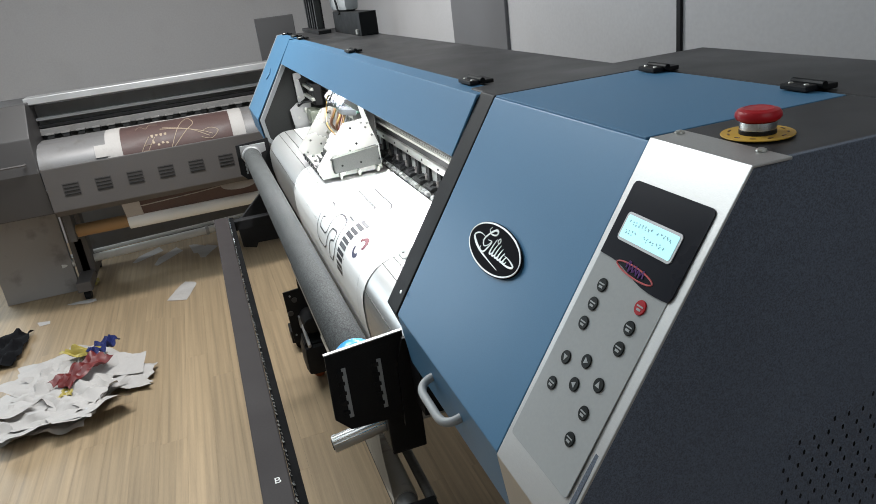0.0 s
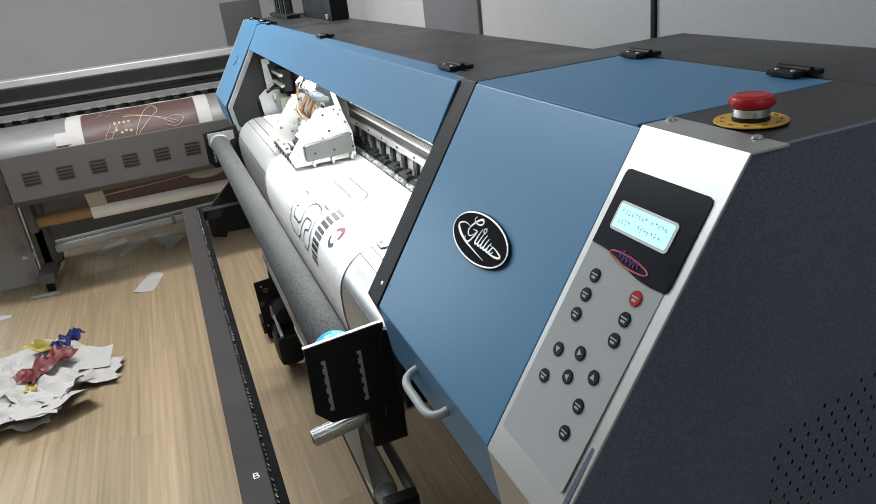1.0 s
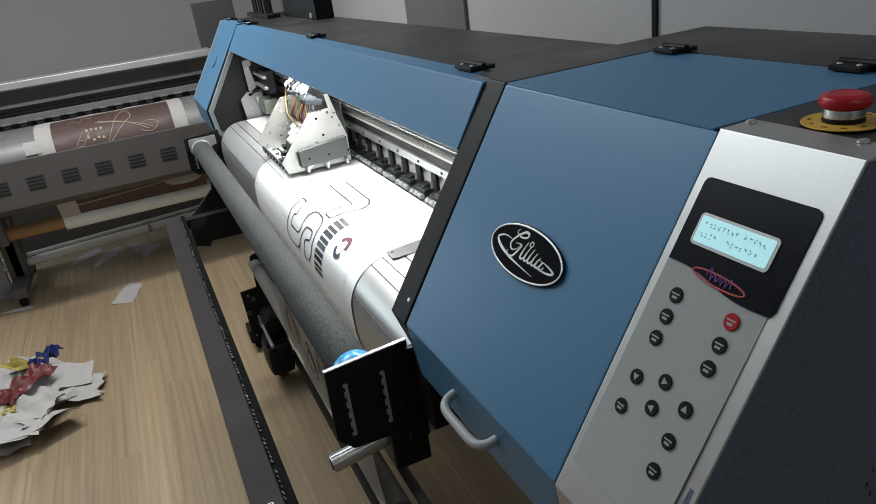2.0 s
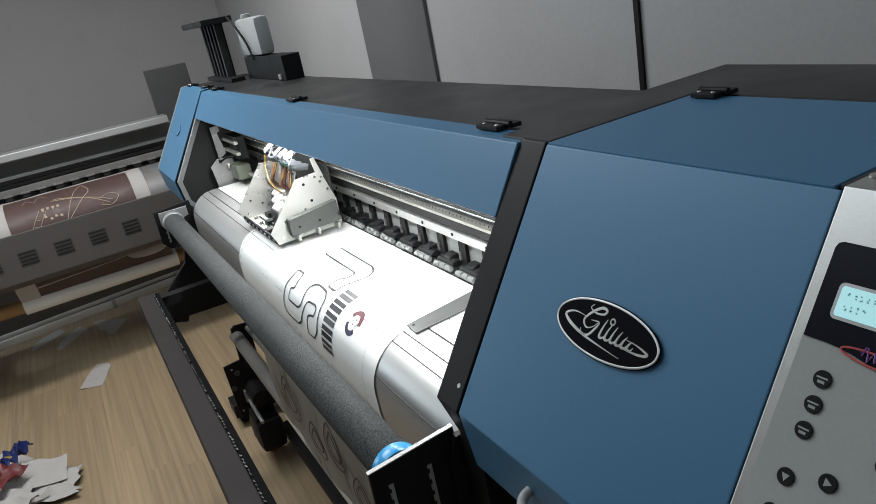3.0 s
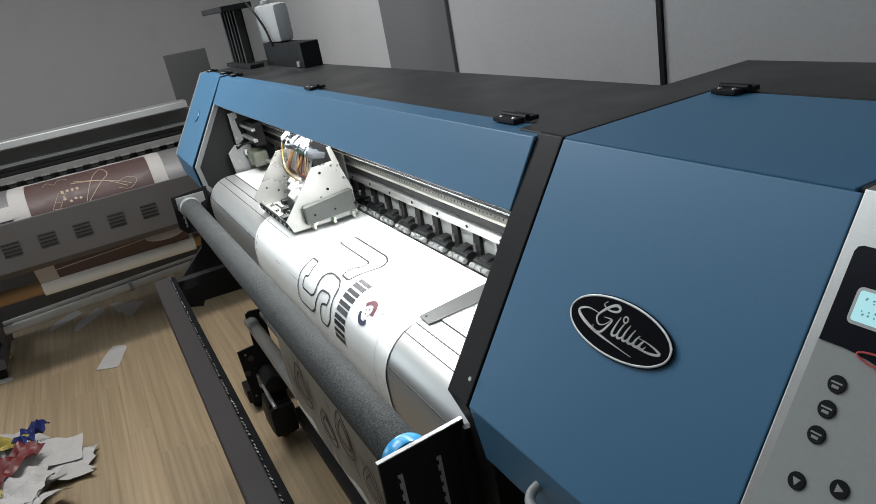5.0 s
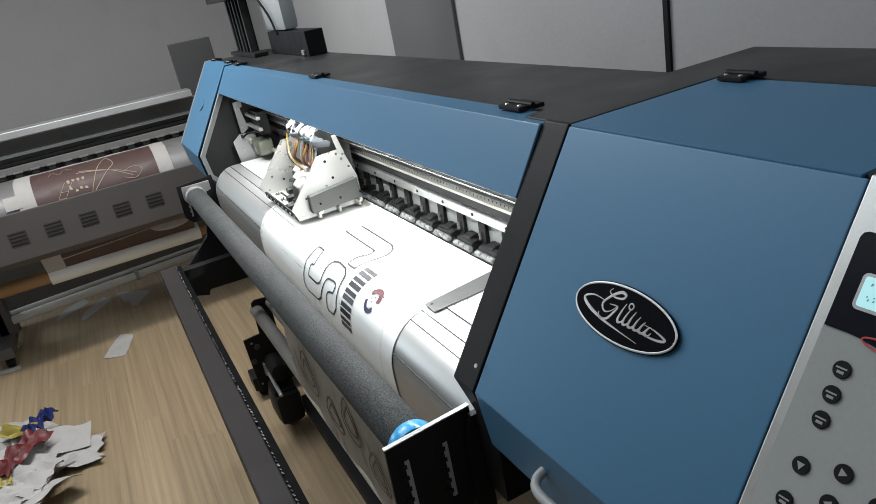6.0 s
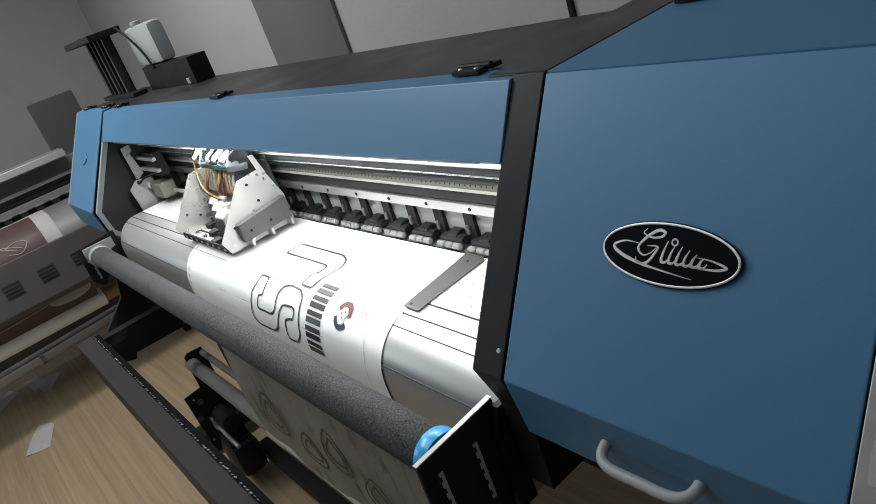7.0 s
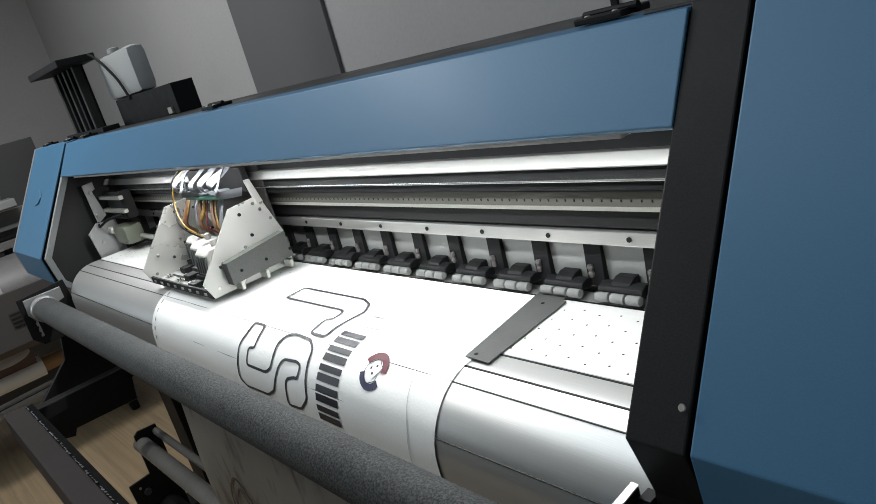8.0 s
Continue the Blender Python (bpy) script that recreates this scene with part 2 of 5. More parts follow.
def rod(p, q, r, segments=20, bevel=0.0, r2=None, bm=None):
    p, q = Vector(p), Vector(q)
    bm2 = bmesh.new()
    m = Matrix.Translation((p + q) / 2) @ (q - p).to_track_quat("Z", "Y").to_matrix().to_4x4()
    bmesh.ops.create_cone(bm2, cap_ends=True, segments=segments, radius1=r, radius2=r if r2 is None else r2, depth=(q - p).length, matrix=m)
    if bevel:
        edges = [e for e in bm2.edges if len(e.link_faces) == 2 and e.calc_face_angle(0) > 1.0]
        bmesh.ops.bevel(bm2, geom=edges, offset=bevel, segments=2, affect="EDGES", profile=0.5)
    return merged(bm, bm2)


def lathe(outline, centre, axis=(0, 0, 1), segments=32, bm=None):
    """A profile of (radius, height) turned about an axis through centre."""
    bm2 = bmesh.new()
    m = Matrix.Translation(centre) @ Vector(axis).to_track_quat("Z", "Y").to_matrix().to_4x4()
    rings = [[bm2.verts.new(m @ Vector((r * math.cos(k * math.tau / segments), r * math.sin(k * math.tau / segments), h))) for k in range(segments)] for r, h in outline]
    for a, b in zip(rings, rings[1:]):
        for k in range(segments):
            bm2.faces.new((a[k], a[(k + 1) % segments], b[(k + 1) % segments], b[k]))
    bm2.faces.new(rings[0][::-1])
    bm2.faces.new(rings[-1])
    return merged(bm, bm2)


def tube(points, r, segments=8, flat=1.0, bm=None, closed=False, up=(0, 0, 1)):
    """A round or flat cord along points."""
    pts = [Vector(p) for p in points]
    bm2 = bmesh.new()
    rings = []
    n = len(pts)
    for i, p in enumerate(pts):
        a, b = (pts[i - 1], pts[(i + 1) % n]) if closed else (pts[max(i - 1, 0)], pts[min(i + 1, n - 1)])
        d = (b - a).normalized()
        u = d.cross(Vector(up))
        u = (u if u.length > 1e-3 else d.cross(Vector((1, 0, 0)))).normalized()
        v = u.cross(d)
        rings.append([bm2.verts.new(p + u * (r * flat * math.cos(k * math.tau / segments)) + v * (r * math.sin(k * math.tau / segments))) for k in range(segments)])
    for i in range(n if closed else n - 1):
        a, b = rings[i], rings[(i + 1) % n]
        for k in range(segments):
            bm2.faces.new((a[k], a[(k + 1) % segments], b[(k + 1) % segments], b[k]))
    if not closed:
        bm2.faces.new(rings[0][::-1])
        bm2.faces.new(rings[-1])
    return merged(bm, bm2)


def curve_points(points, steps=8):
    """A smooth run through the given points."""
    p = [Vector(points[0])] + [Vector(q) for q in points] + [Vector(points[-1])]
    out = []
    for i in range(1, len(p) - 2):
        for s in range(steps):
            t = s / steps
            a, b, c, d = p[i - 1], p[i], p[i + 1], p[i + 2]
            out.append(0.5 * ((2 * b) + (c - a) * t + (2 * a - 5 * b + 4 * c - d) * t * t + (3 * b - a - 3 * c + d) * t ** 3))
    return out + [p[-1]]


# ---- room ----
FLOOR_LO, FLOOR_HI = (-4.7, -3.6), (3.0, 0.78)
bm = box((-4.7, -3.6, -0.1), (3.0, 0.78, -0.005))
floor = tagged(new("floor", finish("floor", bm, DARK)), "pale oak-look plank floor with faint joints", "floor", kind="structure")
# West wall, with an opening left for the added window.
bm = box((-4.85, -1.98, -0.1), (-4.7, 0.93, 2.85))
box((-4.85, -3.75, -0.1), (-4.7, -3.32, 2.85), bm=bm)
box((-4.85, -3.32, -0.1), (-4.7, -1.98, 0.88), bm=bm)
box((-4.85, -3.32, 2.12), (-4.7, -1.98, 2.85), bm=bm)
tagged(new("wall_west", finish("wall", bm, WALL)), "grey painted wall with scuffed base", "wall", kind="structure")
bm = box((-4.7, 0.78, -0.1), (3.0, 0.93, 2.85))
tagged(new("wall_north", finish("wall", bm, WALL)), "grey panelled wall behind the printer", "wall", kind="structure")
bm = box((-4.7, -3.75, -0.1), (3.0, -3.6, 2.85))
tagged(new("wall_south", finish("wall", bm, WALL)), "plain grey wall", "wall", kind="structure")
bm = box((3.0, -3.75, -0.1), (3.15, 0.93, 2.85))
tagged(new("wall_east", finish("wall", bm, WALL)), "plain grey wall", "wall", kind="structure")
bm = box((-4.7, -3.6, 2.75), (3.0, 0.78, 2.85))
tagged(new("ceiling", finish("ceiling", bm, WHITE)), "plain white ceiling", "ceiling", kind="structure")
# Unseen window, added around the lamp that gives the covers their sheen.
window = tagged(new("window_1", finish("window", box((-4.80, -2.68, 0.88), (-4.76, -2.62, 2.12), 0.003), WHITE)), "added unseen white-framed window in the far wall", "window", kind="structure")
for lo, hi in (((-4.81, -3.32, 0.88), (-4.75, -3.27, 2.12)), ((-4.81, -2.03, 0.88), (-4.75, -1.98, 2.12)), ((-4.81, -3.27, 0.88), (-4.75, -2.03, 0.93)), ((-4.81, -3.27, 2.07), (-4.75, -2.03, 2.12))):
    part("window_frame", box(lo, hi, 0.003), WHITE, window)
bm = box((-2.22, 0.765, 0.0), (-1.65, 0.78, 2.4), 0.003)
tagged(new("wall_panel", finish("wall_panel", bm, WALL_DARK)), "dark grey upright wall panel", "panel", kind="structure")
bm = box((-0.65, 0.772, 0.0), (-0.635, 0.78, 2.745))
tagged(new("trim", finish("trim", bm, BLACK)), "thin black upright joint strip on the wall", "trim", kind="structure")

# ---- the printer ----
RIDGE, FOLD, LOW = (0.0, 1.352), (-0.176, 1.079), (-0.166, 1.0)
CAB = [RIDGE, FOLD, LOW, (-0.06, 0.93), (0.25, 0.93), (0.25, 1.352)]
printer = thing("wide_format_printer", "blue and black wide-format printer with silver control panel, lid closed", "printer", place=(-0.9, 0.1, 0))


def on_printer(name, bm, material, label="", parent=None, smooth=False):
    """A part of the printer, given in world places."""
    home = Vector((-0.9, 0.1, 0))
    up = parent
    bmesh.ops.translate(bm, verts=bm.verts, vec=-home)
    return part(name, bm, material, up or printer, label, smooth)


# Right-hand cabinet: blue front, black carcass, black top, hatch.
def shell(x0, x1, outline, thick, bevel=0.002):
    """A bent sheet along x: outline is an open run of (y, z)."""
    pts = [Vector(p) for p in outline]
    inner = []
    for i, p in enumerate(pts):
        a, b = pts[max(i - 1, 0)], pts[min(i + 1, len(pts) - 1)]
        d1, d2 = (p - a), (b - p)
        n = Vector((0, 0))
        for d in (d1, d2):
            if d.length > 1e-6:
                d = d.normalized()
                n += Vector((-d.y, d.x))
        inner.append(p + n.normalized() * thick)
    return prism([tuple(p) for p in pts] + [tuple(p) for p in inner[::-1]], "x", x0, x1, bevel)


FRONT = [(0.0, 1.354), FOLD, LOW, (-0.12, 0.965)]
on_printer("front_cover", shell(0.003, 0.3475, FRONT, 0.004, 0.0015), BLUE, "blue powder-coated sloping front cover")
on_printer("hatch", box((0.004, 0.0012, 1.347), (0.341, 0.233, 1.3558), 0.001), BLUE, "blue hinged top hatch")
on_printer("cabinet_body", prism([(0.004, 1.347), (-0.168, 1.077), (-0.158, 1.002), (-0.06, 0.935), (0.40, 0.935), (0.40, 1.347)], "x", 0.002, 0.466), BLACK)
on_printer("top_plate", box((-0.09, 0.236, 1.347), (0.469, 0.405, 1.356), 0.002), TOP_BLACK, "black top plate")
on_printer("top_plate", box((0.343, 0.004, 1.347), (0.469, 0.235, 1.356), 0.002), TOP_BLACK, "black top plate")
side = on_printer("side_panel", prism([(0.003, 1.356), (-0.178, 1.079), (-0.168, 1.0), (-0.10, 0.94), (-0.10, 0.45), (0.42, 0.45), (0.42, 1.356)], "x", 0.466, 0.472, 0.001), BLACK_SIDE, "black textured end panel with vent holes")

# Emergency-stop button.
estop = on_printer("label_disc", lathe([(0.0292, 0), (0.0296, 0.0006), (0.0292, 0.0012), (0.013, 0.0012)], (0.406, 0.066, 1.3575)), YELLOW, "round yellow label disc", smooth=True)
on_printer("collar", lathe([(0.0150, 0), (0.0150, 0.0030), (0.0138, 0.0034)], (0.406, 0.066, 1.3586)), BLACK, "black threaded collar", smooth=True)
on_printer("bezel", lathe([(0.0142, 0), (0.0149, 0.0008), (0.0149, 0.0072), (0.0138, 0.0082)], (0.406, 0.066, 1.3618)), CHROME, "shiny metal ring", smooth=True)
on_printer("stop_button", lathe([(0.0125, 0), (0.0172, 0.001), (0.0186, 0.0034), (0.0184, 0.0062), (0.0165, 0.0088), (0.0120, 0.0102), (0.0112, 0.0098), (0.004, 0.0105)], (0.406, 0.066, 1.3696)), RED, "red mushroom stop button", smooth=True)
for k in range(9):
    a = radians(-150 + 33 * k)
    on_printer("label_mark", box((-0.0022, -0.0008, 0), (0.0022, 0.0008, 0.0003)), BROWN, "tiny dark unreadable mark", parent=estop).matrix_local = Matrix.Translation((0.406 + 0.9 + 0.0235 * math.cos(a), 0.066 - 0.1 + 0.0235 * math.sin(a), 1.3589)) @ pose(0, 0, 0, 0, 0, math.degrees(a) + 90) @ Matrix.Translation((-0.9, 0.1, 0))
bm = bmesh.new()
for i in range(15):
    for j in range(16):
        y, z = 0.052 + 0.0165 * i + 0.006 * (j % 2), 0.985 + 0.0125 * j
        if z < 1.085 + 0.32 * (y - 0.06):
            bmesh.ops.create_circle(bm, cap_ends=True, segments=8, radius=0.0020, matrix=Matrix.Translation((0.4724, y, z)) @ pose(0, 0, 0, 0, 90, 0) @ Matrix.Diagonal((1.5, 0.75, 1, 1)))
tagged(on_printer("perforation", bm, BLACK, "rows of dark vent holes", parent=side), kind="stuff")


# ---- sloping front: places on it are given as x and the distance s down from the ridge ----
SLOPE = Vector((0, FOLD[0], FOLD[1] - RIDGE[1]))
LENGTH = SLOPE.length
DOWN = SLOPE.normalized()
OUT = Vector((0, DOWN.z, -DOWN.y)).normalized()
OUT = OUT if OUT.y < 0 else -OUT


def face(x, s, off=0.0):
    return Vector((x, 0, 1.354)) + DOWN * s + OUT * off


def face_plate(outline, off, thick, bevel=0.0, bm=None):
    """A plate on the sloping front: outline of (x, s)."""
    bm2 = bmesh.new()
    lo = [bm2.verts.new(face(x, s, off)) for x, s in outline]
    hi = [bm2.verts.new(face(x, s, off + thick)) for x, s in outline]
    bm2.faces.new(lo)
    bm2.faces.new(hi[::-1])
    for i in range(len(outline)):
        j = (i + 1) % len(outline)
        bm2.faces.new((lo[i], hi[i], hi[j], lo[j]))
    bmesh.ops.recalc_face_normals(bm2, faces=bm2.faces)
    return merged(bm, bevelled(bm2, bevel, 1))


def rounded(x0, x1, s0, s1, r, n=5):
    pts = []
    for cx, cs, a0 in ((x1 - r, s0 + r, -90), (x1 - r, s1 - r, 0), (x0 + r, s1 - r, 90), (x0 + r, s0 + r, 180)):
        for k in range(n + 1):
            a = radians(a0 + 90 * k / n)
            pts.append((cx + r * math.cos(a), cs + r * math.sin(a)))
    return pts


def ellipse(cx, cs, a, b, n=40, turn=0.0):
    out = []
    for k in range(n):
        t = k * math.tau / n
        u, v = a * math.cos(t), b * math.sin(t)
        out.append((cx + u * math.cos(turn) - v * math.sin(turn), cs + u * math.sin(turn) + v * math.cos(turn)))
    return out


# Silver control panel wrapped over the ridge.
panel = on_printer("control_panel", shell(0.3495, 0.4755, [(0.036, 1.3572), (-0.0005, 1.3572), (FOLD[0] - 0.001, FOLD[1] - 0.0005), (LOW[0] - 0.001, LOW[1])], 0.0025, 0.0008), SILVER, "brushed silver control panel")
S = lambda z: (1.354 - z) / -DOWN.z  # distance down the slope for a height


def on_panel(name, bm, material, label=""):
    return on_printer(name, bm, material, label, parent=panel)


on_panel("keypad", face_plate(rounded(0.358, 0.462, S(1.268), S(1.104), 0.004), 0.001, 0.0008), KEYPAD, "light grey keypad film")
wave = [(0.359, S(1.264))] + [(0.359 + 0.107 * k / 12, S(1.264) + 0.0105 * (0.5 - 0.5 * math.cos(math.pi * min(1, max(0, (k / 12 - 0.15) / 0.6))))) for k in range(1, 12)]
black_outline = [(0.359, S(1.3235) + 0.005), (0.3605, S(1.3235) + 0.0015), (0.364, S(1.3235)), (0.4605, S(1.3235)), (0.464, S(1.3235) + 0.0015), (0.4655, S(1.3235) + 0.005), (0.4655, S(1.2560) - 0.005), (0.463, S(1.2560))] + [(x, s) for x, s in wave[::-1] if x < 0.455]
on_panel("display_surround", face_plate(black_outline, 0.0021, 0.0008), PANEL_BLACK, "glossy black display surround")
on_panel("display_bezel", face_plate(rounded(0.372, 0.447, S(1.3005), S(1.2785), 0.004), 0.003, 0.0008), B_LIGHT, "pale grey display bezel")
screen = on_panel("display", face_plate(rounded(0.3745, 0.4445, S(1.2985), S(1.2805), 0.002), 0.0039, 0.0003), LCD, "lit pale cyan display")
bm = None
rng = random.Random(4)
for row, n in ((0, 14), (1, 13)):
    for k in range(n):
        if (row, k) in ((1, 4), (1, 5), (0, 8)):
            continue
        x, s = 0.3795 + 0.0043 * k, S(1.2955) + 0.0085 * row
        for _ in range(3):
            a, b = rng.uniform(0, 0.0016), rng.uniform(0, 0.0036)
            bm = face_plate([(x + a, s + b), (x + a + 0.0011, s + b), (x + a + 0.0011, s + b + 0.0011), (x + a, s + b + 0.0011)], 0.00425, 0.0001, bm=bm)
on_panel("display_marks", bm, LCD_INK, "dark unreadable characters")
# The maker's mark under the display: a tilted ring and a scribble.
bm = tube([face(x, s, 0.0031) for x, s in ellipse(0.413, S(1.2625), 0.026, 0.0045, 32, 0.05)], 0.0008, 6, closed=True)
on_panel("maker_mark", bm, mat("mark_red", (0.5, 0.08, 0.08), 0.4), "red swoosh mark")
bm = tube([face(0.4 + 0.0015 * k, S(1.264) + 0.004 * math.sin(k * 1.9) - 0.003 * (k < 4), 0.0034) for k in range(18)], 0.0007, 6)
on_panel("maker_mark", bm, mat("mark_violet", (0.2, 0.09, 0.3), 0.4), "violet scribble mark")

BUTTONS = [(0.3825, 1.243), (0.3825, 1.2275), (0.3825, 1.2115), (0.438, 1.228), (0.438, 1.212), (0.382, 1.182), (0.4095, 1.190), (0.3805, 1.159), (0.4085, 1.1705), (0.4365, 1.1825), (0.4355, 1.1595), (0.435, 1.138)]
arrows = {5: 180, 6: 90, 8: 270, 9: 0}
button_mesh = face_plate(ellipse(0, 0, 0.0064, 0.0064, 20), 0.0, 0.0016, 0.0004)
bmesh.ops.translate(button_mesh, verts=button_mesh.verts, vec=-face(0, 0, 0))
button_mesh = finish("button", button_mesh, BUTTON, True)


def key(x, z, material=None, sign=None):
    ob = new("button", button_mesh if material is None else finish("button", face_plate(ellipse(0, 0, 0.0066, 0.0066, 20), 0, 0.0016, 0.0004), material, True))
    if material is not None:
        ob.data.transform(Matrix.Translation(-face(0, 0, 0)))
    ob.parent = panel
    ob.location = face(x, S(z), 0.0018) - Vector((-0.9, 0.1, 0))
    s = S(z)
    if sign is None:
        bm = face_plate([(x - 0.004, s - 0.0016), (x + 0.004, s - 0.0016), (x + 0.004, s - 0.0004), (x - 0.004, s - 0.0004)], 0.0035, 0.0002)
        bm = face_plate([(x - 0.0025, s + 0.001), (x + 0.0025, s + 0.001), (x + 0.0025, s + 0.003), (x - 0.0025, s + 0.003)], 0.0035, 0.0002, bm=bm)
    else:
        pts = [(0.0, -0.0034), (0.003, 0.002), (-0.003, 0.002)]
        a = radians(sign)
        bm = face_plate([(x + u * math.cos(a) - v * math.sin(a), s + u * math.sin(a) + v * math.cos(a)) for u, v in pts], 0.0035, 0.0002)
    part("button_mark", bm, GREY, ob, "pale mark").matrix_parent_inverse = Matrix.Translation(-(face(x, S(z), 0.0018)))


for i, (x, z) in enumerate(BUTTONS):
    key(x, z, None, arrows.get(i))
key(0.4385, 1.244, RED)
# Screws of the panel's top flange and of the end strip.
for x, y in ((0.3555, 0.026), (0.449, 0.031)):
    on_panel("screw", lathe([(0.0045, 0), (0.004, 0.0015), (0.0022, 0.0024)], (x, y, 1.3575), segments=16), STEEL, "steel screw", ).data.set_sharp_from_angle(angle=0.6)

# Oval badge: black field, silver rim, silver swoosh and scribble.
badge = on_printer("badge", face_plate(ellipse(0.1795, S(1.2145), 0.0690, 0.0282, 64), 0.0005, 0.003, 0.0012), BADGE_BLACK, "oval black badge with silver rim", smooth=True)


def on_badge(cx, cz, k, owner):
    cs = S(cz)
    on_printer("rim", tube([face(x, s, 0.0032 * k) for x, s in ellipse(cx, cs, 0.0668 * k, 0.0262 * k, 64)], 0.0008 * k, 8, 1.5, closed=True, up=OUT), RIM, "silver rim", parent=owner, smooth=True)
    def ribbon(name, pts, wide, thin, label):
        """A flat silver stroke, thick in the middle and thin at its ends; places are shares of the badge's half axes."""
        run = curve_points([(u * 0.0655, v * 0.0262, 0) for u, v in pts], 7)
        n = len(run) - 1
        bm = bmesh.new()
        prev = None
        for i, p in enumerate(run):
            a, b = run[max(i - 1, 0)], run[min(i + 1, n)]
            d = (b - a).normalized()
            w = (thin + (wide - thin) * math.sin(math.pi * i / n) ** 1.5) * k / 2
            row = [bm.verts.new(face(cx + p.x * k + e * -d.y * w, cs + p.y * k + e * d.x * w, off * k)) for e, off in ((-1, 0.0032), (-0.6, 0.0040), (0.6, 0.0040), (1, 0.0032))]
            if prev:
                for j in range(3):
                    bm.faces.new((prev[j], prev[j + 1], row[j + 1], row[j]))
            prev = row
        on_printer(name, bm, RIM, label, parent=owner)

    ribbon("swoosh", [(-0.40, -0.24), (-0.66, -0.27), (-0.84, -0.06), (-0.70, 0.20), (-0.38, 0.42), (0.0, 0.55), (0.42, 0.66)], 0.0042, 0.0006, "silver swoosh")
    ribbon("swoosh", [(0.44, -0.06), (0.66, -0.02), (0.86, 0.12), (0.74, 0.24), (0.50, 0.27), (0.20, 0.25)], 0.0032, 0.0006, "silver swoosh")
    ribbon("flourish", [(-0.33, -0.78), (-0.38, -0.62), (-0.26, -0.50), (-0.10, -0.56), (-0.06, -0.72), (-0.16, -0.76), (-0.32, -0.50), (-0.44, -0.12), (-0.36, 0.12), (-0.24, 0.02), (-0.14, -0.24)], 0.0036, 0.0008, "silver looped flourish")
    ribbon("flourish", [(-0.30, -0.20), (-0.14, -0.22), (-0.18, 0.04), (-0.28, 0.36), (-0.42, 0.40), (-0.46, 0.22)], 0.0034, 0.0008, "silver hooked stroke")
    for u, top in ((-0.04, -0.46), (0.07, -0.34), (0.18, -0.34), (0.29, -0.26), (0.40, -0.16), (0.51, -0.08)):
        ribbon("flourish", [(u + 0.05, top), (u, top * 0.4 + 0.08), (u - 0.02, 0.22), (u + 0.04, 0.25), (u + 0.09, 0.10)], 0.0036, 0.0010, "silver slanted stroke")
    on_printer("dot", tube([face(x, s, 0.0036 * k) for x, s in ellipse(cx + 0.007 * k, cs - 0.0115 * k, 0.0028 * k, 0.0028 * k, 16)], 0.0006 * k, 6, 1.5, closed=True, up=OUT), RIM, "small silver ring", parent=owner)


on_badge(0.1795, 1.2145, 1.0, badge)

# Grab handle on the lower front.
hx0, hx1 = 0.128, 0.228
pts = curve_points([(hx0, -0.166, 1.045), (hx0 + 0.002, -0.182, 1.040), (hx0 + 0.016, -0.191, 1.037), ((hx0 + hx1) / 2, -0.192, 1.037), (hx1 - 0.016, -0.191, 1.037), (hx1 - 0.002, -0.182, 1.040), (hx1, -0.166, 1.045)], 6)
on_printer("handle", tube(pts, 0.0055, 12), GREY, "grey bow handle", smooth=True)

# Black strip that frames the opening, with its inward kink.
on_printer("opening_frame", prism([(0.001, 1.3555), (-0.1775, 1.079), (-0.157, 1.018), (-0.157, 0.9), (0.24, 0.9), (0.24, 1.3555)], "x", -0.047, 0.0, 0.0015), BLACK, "black frame strip at the end of the opening")
on_printer("screw", lathe([(0.003, 0), (0.0025, 0.001)], (-0.004, -0.1645, 1.108), OUT, 12), STEEL, "small bright screw")

# Lid and black top.
on_printer("lid", shell(-1.885, -0.0465, [(0.030, 1.3540), (-0.006, 1.3525), (-0.0535, 1.274), (-0.048, 1.270)], 0.004, 0.0012), BLUE, "long blue lid over the print opening")
on_printer("top_plate", box((-2.29, 0.032, 1.342), (-0.092, 0.256, 1.352), 0.002), TOP_BLACK, "long black top plate")
on_printer("top_plate", box((-0.092, 0.004, 1.342), (0.001, 0.24, 1.356), 0.002), TOP_BLACK, "black top plate")
on_printer("back_panel", box((-2.29, 0.25, 0.75), (0.46, 0.256, 1.346)), BLACK, "black back panel")
on_printer("lamp_strip", box((-1.80, -0.042, 1.2645), (-0.10, -0.026, 1.2725), 0.002), WHITE, "white diode lamp strip under the lid")


def hinge(x, y, z, sx=0.05, turn=0):
    h = on_printer("hinge", box((x - sx / 2, y - 0.014, z), (x + sx / 2, y + 0.003, z + 0.006), 0.0015), BLACK, "black hinge")
    on_printer("hinge_leaf", box((x - sx / 2 + 0.006, y + 0.005, z), (x + sx / 2 + 0.006, y + 0.022, z + 0.006), 0.0015), BLACK, parent=h)
    bm = rod((x - sx / 2, y + 0.004, z + 0.006), (x + sx / 2 + 0.006, y + 0.004, z + 0.006), 0.004, 10)
    on_printer("hinge_pin", bm, RUBBER, parent=h)
    for dx in (-0.3 * sx, 0.28 * sx):
        on_printer("screw", lathe([(0.003, 0), (0.002, 0.001)], (x + dx, y - 0.006, z + 0.006), segments=10), STEEL, parent=h)


for x, y, z in ((-0.142, 0.027, 1.355), (-0.977, 0.027, 1.355), (-1.80, 0.027, 1.355), (0.038, 0.224, 1.357), (0.290, 0.229, 1.357)):
    hinge(x, y, z, 0.036 if x > 0 else 0.05)
for x in (-2.23, -1.97):
    hinge(x, 0.03, 1.355, 0.05)

